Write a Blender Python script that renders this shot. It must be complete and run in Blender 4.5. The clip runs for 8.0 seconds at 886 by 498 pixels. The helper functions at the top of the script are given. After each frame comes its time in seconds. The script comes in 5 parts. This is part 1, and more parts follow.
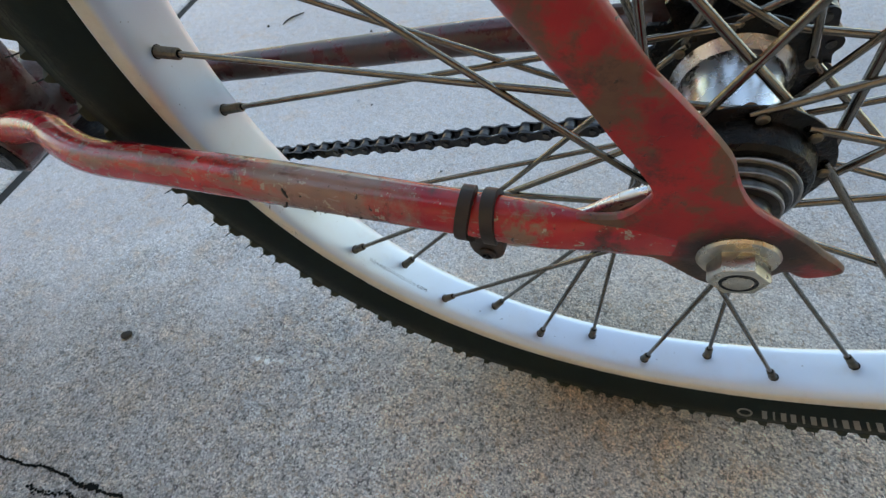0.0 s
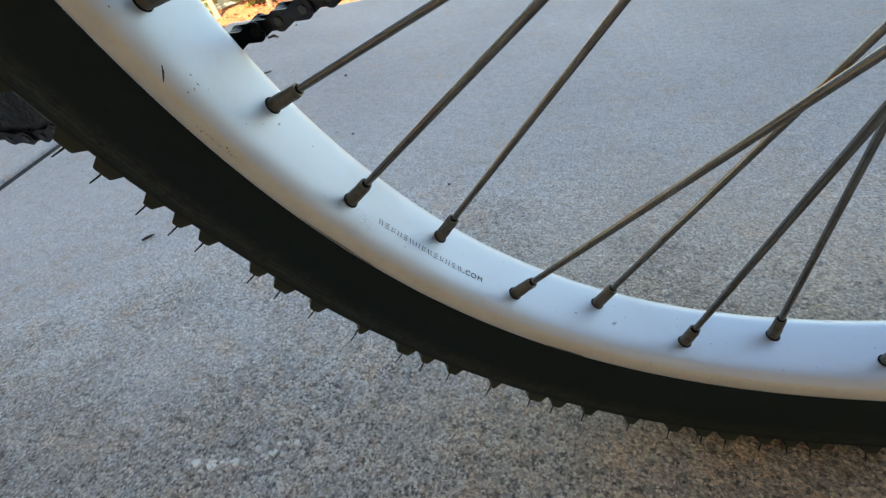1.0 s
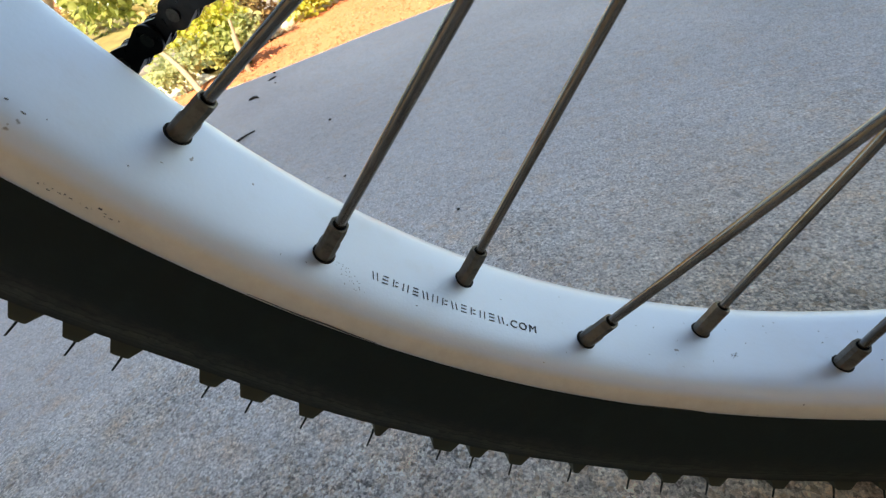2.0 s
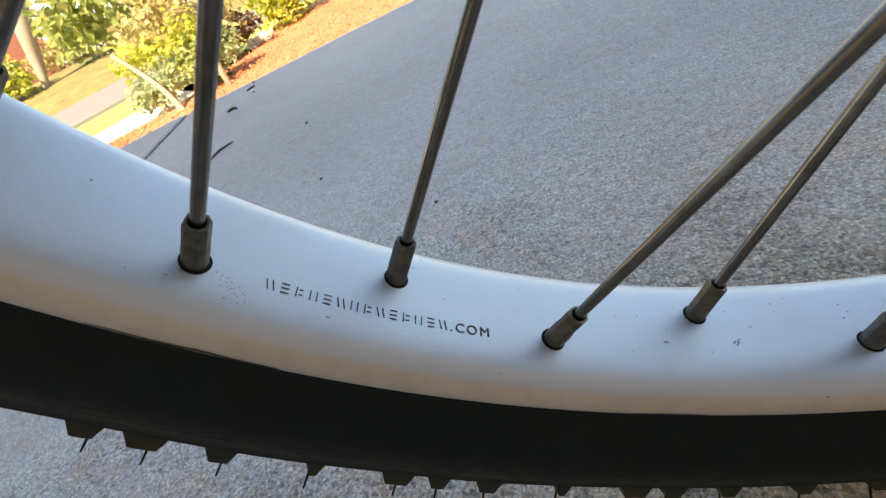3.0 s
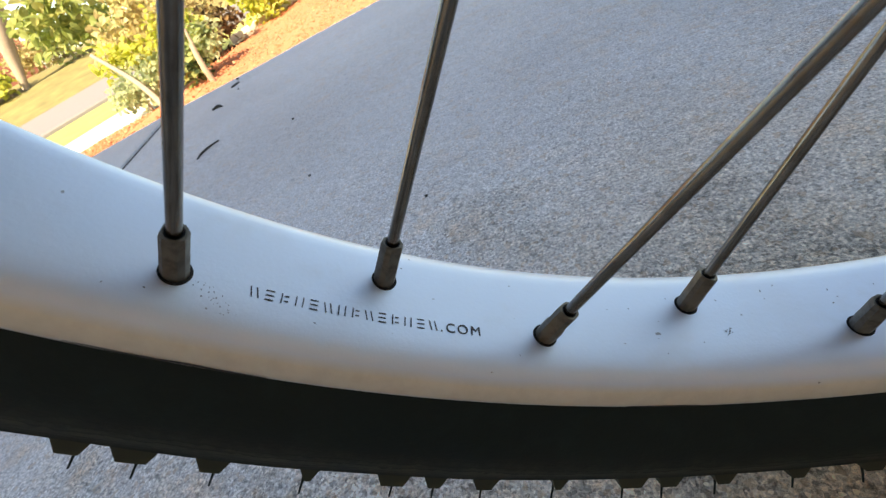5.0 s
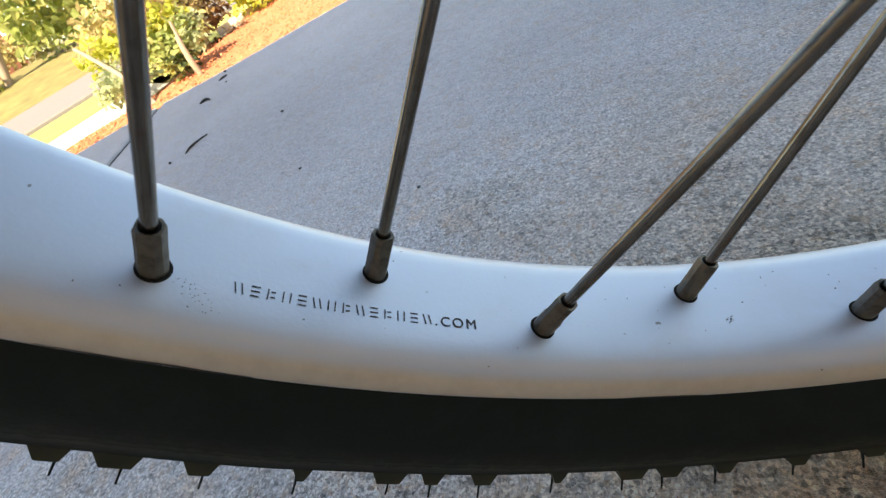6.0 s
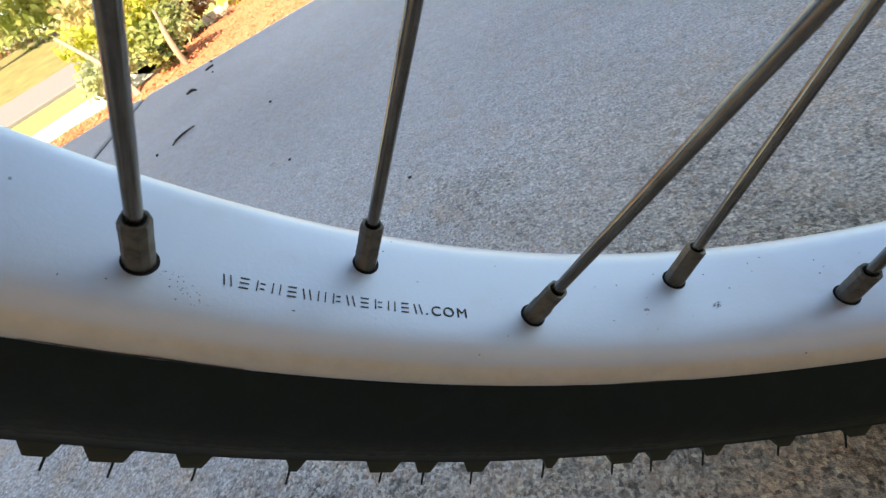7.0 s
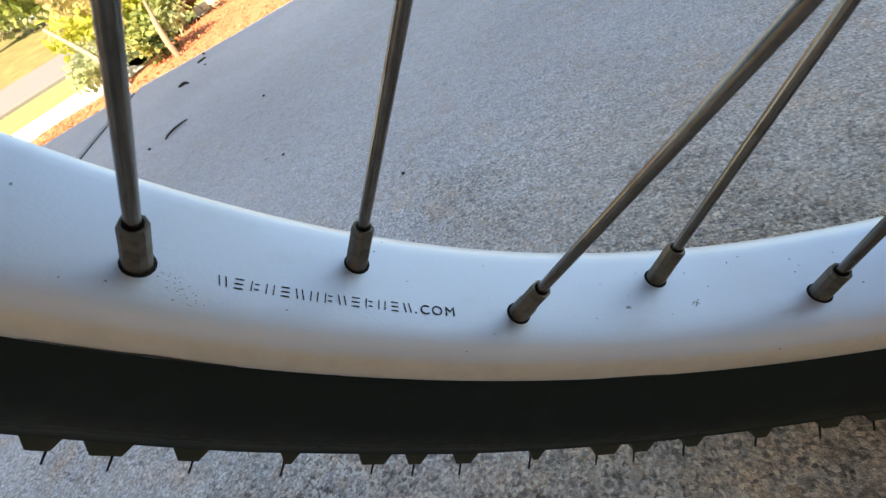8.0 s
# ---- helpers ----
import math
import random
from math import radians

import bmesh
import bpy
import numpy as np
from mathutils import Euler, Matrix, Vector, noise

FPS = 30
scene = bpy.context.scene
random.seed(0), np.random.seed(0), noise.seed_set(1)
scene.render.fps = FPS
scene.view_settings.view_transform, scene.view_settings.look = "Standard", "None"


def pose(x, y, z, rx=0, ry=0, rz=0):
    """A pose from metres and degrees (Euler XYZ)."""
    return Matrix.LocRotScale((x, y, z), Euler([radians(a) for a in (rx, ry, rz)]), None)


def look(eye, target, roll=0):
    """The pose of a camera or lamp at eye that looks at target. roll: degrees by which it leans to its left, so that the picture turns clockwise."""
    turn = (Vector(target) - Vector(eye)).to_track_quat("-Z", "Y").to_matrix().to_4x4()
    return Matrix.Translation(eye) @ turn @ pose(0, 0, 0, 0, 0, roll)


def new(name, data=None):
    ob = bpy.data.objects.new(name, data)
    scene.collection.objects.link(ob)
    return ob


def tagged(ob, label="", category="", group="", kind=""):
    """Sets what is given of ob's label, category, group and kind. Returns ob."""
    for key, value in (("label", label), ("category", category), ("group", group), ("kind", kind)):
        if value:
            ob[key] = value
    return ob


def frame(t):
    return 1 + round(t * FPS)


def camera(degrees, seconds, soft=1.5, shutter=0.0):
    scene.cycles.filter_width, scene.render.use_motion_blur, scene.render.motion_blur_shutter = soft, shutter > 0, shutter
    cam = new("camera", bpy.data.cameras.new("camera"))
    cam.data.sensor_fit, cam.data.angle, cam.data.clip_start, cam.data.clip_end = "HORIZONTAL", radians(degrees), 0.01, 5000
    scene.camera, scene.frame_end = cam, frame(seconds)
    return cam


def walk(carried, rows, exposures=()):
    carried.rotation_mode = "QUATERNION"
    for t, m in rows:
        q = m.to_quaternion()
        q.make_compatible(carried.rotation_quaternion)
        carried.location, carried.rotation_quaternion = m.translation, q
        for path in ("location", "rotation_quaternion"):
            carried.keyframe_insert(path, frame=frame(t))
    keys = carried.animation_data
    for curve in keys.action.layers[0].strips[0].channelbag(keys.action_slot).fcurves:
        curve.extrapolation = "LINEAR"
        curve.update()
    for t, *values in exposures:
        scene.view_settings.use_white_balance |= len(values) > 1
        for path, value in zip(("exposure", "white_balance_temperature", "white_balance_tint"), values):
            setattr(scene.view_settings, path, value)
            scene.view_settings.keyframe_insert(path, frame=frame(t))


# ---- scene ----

cam = camera(89.04, 8.0, soft=1.3)
# a phone's small lens, focused on the near rim
cam.data.dof.use_dof, cam.data.dof.focus_distance, cam.data.dof.aperture_fstop = True, 0.165, 34.0
# seconds, eye, Euler turn in degrees
PATH = [
    (0, -0.0620, -0.1693, 0.4448, 39.02, 5.50, 16.70),
    (0.1, -0.0708, -0.1566, 0.4233, 40.63, 5.89, 14.63),
    (0.2, -0.0754, -0.1515, 0.4037, 41.80, 6.27, 13.52),
    (0.3, -0.0780, -0.1493, 0.3813, 42.42, 6.14, 13.18),
    (0.4, -0.0828, -0.1470, 0.3608, 42.95, 6.17, 13.06),
    (0.5, -0.0900, -0.1437, 0.3412, 43.84, 6.40, 12.73),
    (0.7, -0.1108, -0.1359, 0.3104, 45.70, 6.38, 12.34),
    (1, -0.1347, -0.1284, 0.2745, 50.23, 8.52, 10.80),
    (1.2, -0.1460, -0.1211, 0.2666, 52.46, 11.58, 9.69),
    (2.3, -0.1524, -0.0626, 0.2307, 52.58, 19.80, 4.42),
    (2.5, -0.1491, -0.0574, 0.2268, 52.12, 21.24, 3.61),
    (3, -0.1400, -0.0538, 0.2138, 51.47, 22.23, 2.83),
    (3.5, -0.1376, -0.0535, 0.2124, 51.49, 22.38, 2.78),
    (4, -0.1369, -0.0515, 0.2128, 51.61, 22.67, 2.42),
    (4.5, -0.1376, -0.0520, 0.2142, 50.64, 22.95, 1.57),
    (6, -0.1396, -0.0478, 0.2107, 48.06, 23.43, -0.54),
    (6.5, -0.1388, -0.0477, 0.2099, 47.09, 23.39, -1.25),
    (7, -0.1391, -0.0480, 0.2103, 46.36, 23.25, -1.79),
    (7.5, -0.1403, -0.0477, 0.2115, 45.73, 23.14, -2.20),
    (8, -0.1360, -0.0497, 0.2135, 45.34, 22.78, -2.29),
]
walk(cam, [(t, pose(x, y, z, rx, ry, rz)) for t, x, y, z, rx, ry, rz in PATH], [(0.0, 2.52, 8450, 2), (0.5, 2.49, 8450, 2), (0.7, 2.43, 8450, 2), (1.0, 2.13, 8480, 2), (2.5, 2.03, 8620, 7), (3.5, 2.05, 8380, 7), (4.5, 2.08, 8300, 7), (8.0, 2.08, 8200, 6)])

# ---- daylight: the sun stands behind, an added eave keeps the bicycle in open shade ----
SUN_ELEVATION = 50.0
world = bpy.data.worlds.new("sky")
scene.world = world
world.use_nodes = True
sky = world.node_tree.nodes.new("ShaderNodeTexSky")
sky.sky_type, sky.sun_disc = "NISHITA", False
sky.sun_elevation, sky.sun_rotation = radians(SUN_ELEVATION), math.pi
world.node_tree.links.new(sky.outputs[0], world.node_tree.nodes["Background"].inputs[0])
world.node_tree.nodes["Background"].inputs[1].default_value = 0.10
sun = new("sun", bpy.data.lights.new("sun", "SUN"))
sun.data.energy, sun.data.angle, sun.data.color = 4.6, radians(0.53), (1.0, 0.93, 0.82)
sun.matrix_world = look((0, -10, 10 * math.tan(radians(SUN_ELEVATION))), (0, 0, 0))


# ---- materials ----
class Nodes:
    """A small helper round one material's node tree."""

    def __init__(self, name, rough=0.5, metal=0.0):
        self.mat = bpy.data.materials.new(name)
        self.mat.use_nodes = True
        self.tree = self.mat.node_tree
        self.shader = self.tree.nodes["Principled BSDF"]
        self.shader.inputs["Roughness"].default_value = rough
        self.shader.inputs["Metallic"].default_value = metal
        self.coord = self.tree.nodes.new("ShaderNodeTexCoord").outputs["Object"]

    def put(self, socket, value):
        if isinstance(value, bpy.types.NodeSocket):
            self.tree.links.new(value, socket)
        elif isinstance(value, tuple) and len(value) == 3 and socket.type == "RGBA":
            socket.default_value = (*value, 1)
        else:
            socket.default_value = value

    def noise(self, scale, detail=4.0, rough=0.55, vector=None, out="Fac"):
        n = self.tree.nodes.new("ShaderNodeTexNoise")
        self.put(n.inputs["Vector"], vector or self.coord)
        n.inputs["Scale"].default_value, n.inputs["Detail"].default_value, n.inputs["Roughness"].default_value = scale, detail, rough
        return n.outputs[out]

    def cells(self, scale, out="Color", feature="F1"):
        n = self.tree.nodes.new("ShaderNodeTexVoronoi")
        n.feature = feature
        self.put(n.inputs["Vector"], self.coord)
        n.inputs["Scale"].default_value = scale
        return n.outputs[out]

    def ramp(self, fac, *stops):
        n = self.tree.nodes.new("ShaderNodeValToRGB")
        self.put(n.inputs[0], fac)
        e = n.color_ramp.elements
        while len(e) < len(stops):
            e.new(0.5)
        for one, (at, c) in zip(e, stops):
            one.position = at
            one.color = (c, c, c, 1) if isinstance(c, (int, float)) else (*c, 1)
        return n.outputs[0]

    def mix(self, fac, a, b, kind="MIX"):
        n = self.tree.nodes.new("ShaderNodeMix")
        n.data_type, n.blend_type = "RGBA", kind
        self.put(n.inputs[0], fac)
        self.put(n.inputs[6], a)
        self.put(n.inputs[7], b)
        return n.outputs[2]

    def math(self, kind, a, b=0.0):
        n = self.tree.nodes.new("ShaderNodeMath")
        n.operation = kind
        self.put(n.inputs[0], a)
        self.put(n.inputs[1], b)
        return n.outputs[0]

    def stretch(self, x, y, z):
        n = self.tree.nodes.new("ShaderNodeMapping")
        self.put(n.inputs["Vector"], self.coord)
        n.inputs["Scale"].default_value = (x, y, z)
        return n.outputs[0]

    def colour(self, value):
        self.put(self.shader.inputs["Base Color"], value)
        return self

    def rough(self, value):
        self.put(self.shader.inputs["Roughness"], value)
        return self

    def bump(self, height, distance, strength=1.0):
        n = self.tree.nodes.new("ShaderNodeBump")
        n.inputs["Distance"].default_value, n.inputs["Strength"].default_value = distance, strength
        self.put(n.inputs["Height"], height)
        self.tree.links.new(n.outputs[0], self.shader.inputs["Normal"])
        return self


def random_of(m, per="object"):
    if per == "island":
        return m.tree.nodes.new("ShaderNodeNewGeometry").outputs["Random Per Island"]
    return m.tree.nodes.new("ShaderNodeObjectInfo").outputs["Random"]


def concrete():
    """Smooth trowelled paste that has worn down to its sand and grit near the wheel, with a tan stain there."""
    m = Nodes("washed_concrete", 0.85)
    place = m.tree.nodes.new("ShaderNodeSeparateXYZ")
    m.put(place.inputs[0], m.coord)
    grain = m.tree.nodes.new("ShaderNodeSeparateColor")
    m.put(grain.inputs[0], m.cells(680))
    grit = m.tree.nodes.new("ShaderNodeSeparateColor")
    m.put(grit.inputs[0], m.cells(600))
    fine, middle = m.noise(430, 3, 0.75), m.noise(150, 4, 0.7)
    paste = m.ramp(fine, (0.36, (0.07, 0.07, 0.07)), (0.44, (0.345, 0.338, 0.338)), (0.53, (0.53, 0.52, 0.52)), (0.62, (0.92, 0.90, 0.88)))
    sand = m.ramp(grain.outputs[0], (0.0, (0.12, 0.12, 0.12)), (0.14, (0.28, 0.275, 0.275)), (0.48, (0.44, 0.432, 0.432)), (0.85, (0.58, 0.57, 0.565)), (1.0, (0.82, 0.80, 0.77)))
    rough_face = m.mix(0.45, paste, sand)
    rough_face = m.mix(1.0, rough_face, m.ramp(middle, (0.37, 0.32), (0.46, 1.0)), "MULTIPLY")
    rough_face = m.mix(m.ramp(grain.outputs[1], (0.88, 0.0), (0.96, 0.40)), rough_face, (0.46, 0.35, 0.25))
    rough_face = m.mix(m.ramp(grit.outputs[2], (0.93, 0.0), (0.96, 0.75)), rough_face, (0.09, 0.088, 0.09))
    rough_face = m.mix(m.ramp(grain.outputs[2], (0.05, 0.8), (0.07, 0.0)), rough_face, (0.80, 0.79, 0.77))
    rough_face = m.mix(1.0, rough_face, (1.20, 1.20, 1.20), "MULTIPLY")
    cloud = m.noise(5.5, 5, 0.6)
    smooth_face = m.mix(0.26, m.mix(cloud, (0.288, 0.290, 0.302), (0.378, 0.380, 0.390)), paste)
    pits = m.ramp(m.noise(120, 3, 0.6), (0.28, 0.6), (0.38, 1.0))
    smooth_face = m.mix(1.0, smooth_face, pits, "MULTIPLY")
    smooth_face = m.mix(m.ramp(grit.outputs[0], (0.86, 0.0), (0.94, 0.5)), smooth_face, (0.17, 0.165, 0.165))
    smooth_face = m.mix(m.ramp(grit.outputs[1], (0.92, 0.0), (0.97, 0.35)), smooth_face, (0.52, 0.42, 0.31))
    worn = m.math("ADD", place.outputs[1], m.math("MULTIPLY", m.math("SUBTRACT", cloud, 0.5), 0.9))
    worn = m.math("ADD", worn, m.math("MULTIPLY", m.ramp(m.math("MULTIPLY", place.outputs[0], -1.0), (0.35, 0.0), (0.75, 1.0)), 0.22))
    face = m.mix(m.ramp(worn, (0.0, 0.0), (0.16, 0.45), (0.30, 0.72), (0.55, 1.0)), rough_face, smooth_face)
    rust = m.math("MULTIPLY", m.ramp(m.noise(26, 6, 0.7), (0.52, 0.0), (0.70, 0.65)), m.ramp(m.noise(3.1, 3, 0.5), (0.40, 0.3), (0.56, 1.0)))
    face = m.mix(rust, face, m.mix(1.0, face, (1.14, 0.88, 0.66), "MULTIPLY"))
    coarse = m.ramp(worn, (0.0, 1.0), (0.22, 0.34), (0.55, 0.24))
    face = m.mix(m.math("MULTIPLY", coarse, 0.6), face, m.mix(1.0, face, m.ramp(m.noise(46, 5, 0.7), (0.36, 0.70), (0.64, 1.25)), "MULTIPLY"))
    face = m.mix(coarse, face, m.mix(1.0, face, m.ramp(m.noise(24, 6, 0.72), (0.38, (0.95, 0.98, 1.01)), (0.50, (1.0, 1.0, 1.0)), (0.64, (1.08, 0.99, 0.89))), "MULTIPLY"))
    face = m.mix(1.0, face, m.ramp(m.noise(85, 4, 0.65), (0.34, 0.91), (0.5, 1.0), (0.66, 1.08)), "MULTIPLY")
    stones = m.tree.nodes.new("ShaderNodeSeparateColor")
    m.put(stones.inputs[0], m.cells(290))
    face = m.mix(m.math("MULTIPLY", coarse, m.ramp(stones.outputs[0], (0.88, 0.0), (0.93, 0.45))), face, (0.105, 0.105, 0.11))
    face = m.mix(m.ramp(stones.outputs[1], (0.92, 0.0), (0.95, 0.45)), face, (0.40, 0.30, 0.215))
    face = m.mix(m.math("MULTIPLY", coarse, m.ramp(stones.outputs[2], (0.93, 0.0), (0.96, 0.45))), face, (0.58, 0.58, 0.59))
    # greyer and darker round (0.47, 0.58), fading outwards unevenly
    grey_away = m.tree.nodes.new("ShaderNodeVectorMath")
    grey_away.operation = "DISTANCE"
    m.put(grey_away.inputs[0], m.coord)
    grey_away.inputs[1].default_value = (0.47, 0.58, 0.0)
    grey = m.ramp(m.math("ADD", grey_away.outputs["Value"], m.math("MULTIPLY", m.noise(4, 4, 0.6), 0.4)), (0.40, 0.9), (0.85, 0.0))
    face = m.mix(grey, face, m.mix(1.0, face, (0.77, 0.785, 0.80), "MULTIPLY"))
    away = m.tree.nodes.new("ShaderNodeVectorMath")
    away.operation = "DISTANCE"
    m.put(away.inputs[0], m.coord)
    away.inputs[1].default_value = (0.05, 0.04, 0.0)
    tan = m.ramp(m.math("ADD", away.outputs["Value"], m.math("MULTIPLY", m.noise(9, 4, 0.6), 0.30)), (0.24, 0.95), (0.52, 0.0))
    # brown stain and contact shade under the wheel, both put into the colour
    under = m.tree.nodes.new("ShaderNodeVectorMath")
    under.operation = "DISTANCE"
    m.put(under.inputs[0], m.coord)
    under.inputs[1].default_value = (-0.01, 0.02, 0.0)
    shade_stain = m.ramp(m.math("ADD", under.outputs["Value"], m.math("MULTIPLY", m.noise(14, 4, 0.6), 0.12)), (0.08, 0.9), (0.19, 0.0))
    face = m.mix(shade_stain, face, m.mix(1.0, face, (0.78, 0.70, 0.60), "MULTIPLY"))
    # browner and darker round (-0.55, -0.26), beside the crack
    moss = m.tree.nodes.new("ShaderNodeVectorMath")
    moss.operation = "DISTANCE"
    m.put(moss.inputs[0], m.coord)
    moss.inputs[1].default_value = (-0.55, -0.26, 0.0)
    dirt = m.ramp(m.math("ADD", moss.outputs["Value"], m.math("MULTIPLY", m.noise(8, 5, 0.65), 0.16)), (0.18, 0.8), (0.42, 0.0))
    face = m.mix(dirt, face, m.mix(1.0, face, (0.66, 0.62, 0.58), "MULTIPLY"))
    face = m.mix(tan, face, m.mix(1.0, face, (1.02, 0.91, 0.765), "MULTIPLY"))
    stain = m.ramp(m.noise(2.1, 5, 0.6), (0.35, (1.245, 1.220, 1.238)), (0.62, (1.450, 1.440, 1.468)))
    spots = m.ramp(m.noise(38, 2, 0.5), (0.20, 0.55), (0.27, 1.0))
    m.colour(m.mix(1.0, m.mix(1.0, face, stain, "MULTIPLY"), spots, "MULTIPLY"))
    relief = m.math("ADD", m.math("ADD", m.math("MULTIPLY", fine, 1.2), m.math("MULTIPLY", middle, 2.2)), m.math("MULTIPLY", m.noise(88, 3, 0.6), 2.2))
    flat = m.ramp(worn, (0.0, 1.15), (0.22, 0.34), (0.50, 0.20))
    return m.bump(m.math("MULTIPLY", relief, flat), 0.0044, 1.0).mat


def satin_alloy():
    """Satin anodised alloy: clean on the bed, dust and a warm reflection painted tan on the side walls."""
    m = Nodes("satin_alloy", 0.4, 0.8)
    wear, film = m.noise(60, 5, 0.6), m.noise(17, 4, 0.6)
    col = m.mix(m.ramp(wear, (0.58, 0.0), (0.80, 0.22)), (0.630, 0.690, 0.775), (0.50, 0.47, 0.43))
    col = m.mix(m.ramp(film, (0.52, 0.0), (0.74, 0.18)), col, (0.60, 0.55, 0.49))
    place = m.tree.nodes.new("ShaderNodeSeparateXYZ")
    m.put(place.inputs[0], m.coord)
    out = m.math("SQRT", m.math("ADD", m.math("MULTIPLY", place.outputs[0], place.outputs[0]), m.math("MULTIPLY", place.outputs[2], place.outputs[2])))
    out = m.math("ADD", out, m.math("MULTIPLY", m.math("SUBTRACT", wear, 0.5), 0.0010))
    # tan by radius: dust film plus the side wall's warm reflection, as colour
    film_reflect = m.ramp(m.math("MULTIPLY", m.math("SUBTRACT", out, 0.265), 90.0), (0.24, 0.0), (0.43, 0.88), (0.86, 0.8), (0.96, 0.3))
    col = m.mix(film_reflect, col, m.mix(m.ramp(m.noise(140, 5, 0.7), (0.4, 0.0), (0.66, 0.6)), (0.76, 0.675, 0.525), (0.64, 0.545, 0.405)))
    m.put(m.shader.inputs["Metallic"], m.math("SUBTRACT", 0.84, m.math("MULTIPLY", film_reflect, 0.64)))
    dots = m.ramp(m.noise(330, 2, 0.5), (0.225, 0.7), (0.25, 0.0))
    m.colour(m.mix(dots, col, (0.16, 0.14, 0.12)))
    m.rough(m.mix(0.5, m.ramp(wear, (0.3, 0.45), (0.7, 0.56)), m.ramp(film, (0.3, 0.45), (0.7, 0.55))))
    return m.bump(m.math("ADD", m.noise(900, 2), m.math("MULTIPLY", wear, 1.2)), 0.00006, 0.5).mat


def rubber(name, base, shoulder=0.0):
    """Black rubber; shoulder: the radius near which a band of dry brown dust clings to the tyre."""
    m = Nodes(name, 0.7)
    m.shader.inputs["Specular IOR Level"].default_value = 0.28
    dust = m.noise(90, 5, 0.65)
    col = m.mix(m.ramp(dust, (0.48, 0.0), (0.80, 0.6)), base, tuple(2.2 * c for c in base))
    height = m.noise(700, 3)
    if shoulder:
        place = m.tree.nodes.new("ShaderNodeSeparateXYZ")
        m.put(place.inputs[0], m.coord)
        out = m.math("SQRT", m.math("ADD", m.math("MULTIPLY", place.outputs[0], place.outputs[0]), m.math("MULTIPLY", place.outputs[2], place.outputs[2])))
        out = m.math("ADD", out, m.math("MULTIPLY", m.math("SUBTRACT", m.noise(60, 5, 0.7), 0.5), 0.010))
        band = m.ramp(m.math("MULTIPLY", m.math("SUBTRACT", out, shoulder - 0.01), 50.0), (0.10, 0.0), (0.50, 0.75), (0.95, 0.2))
        col = m.mix(m.math("MULTIPLY", band, m.ramp(m.noise(240, 5, 0.7), (0.35, 0.1), (0.65, 1.0))), col, (0.050, 0.053, 0.040))
        cracks = m.ramp(m.math("FRACT", m.math("MULTIPLY", out, 330.0)), (0.0, 0.0), (0.18, 0.0), (0.28, 1.0))
        col = m.mix(1.0, col, m.mix(band, (1.0, 1.0, 1.0), m.mix(cracks, (0.15, 0.15, 0.15), (1.0, 1.0, 1.0))), "MULTIPLY")
        height = m.math("ADD", height, m.math("MULTIPLY", m.math("MULTIPLY", cracks, band), 1.5))
    m.colour(col)
    return m.bump(height, 0.0002, 0.4).mat


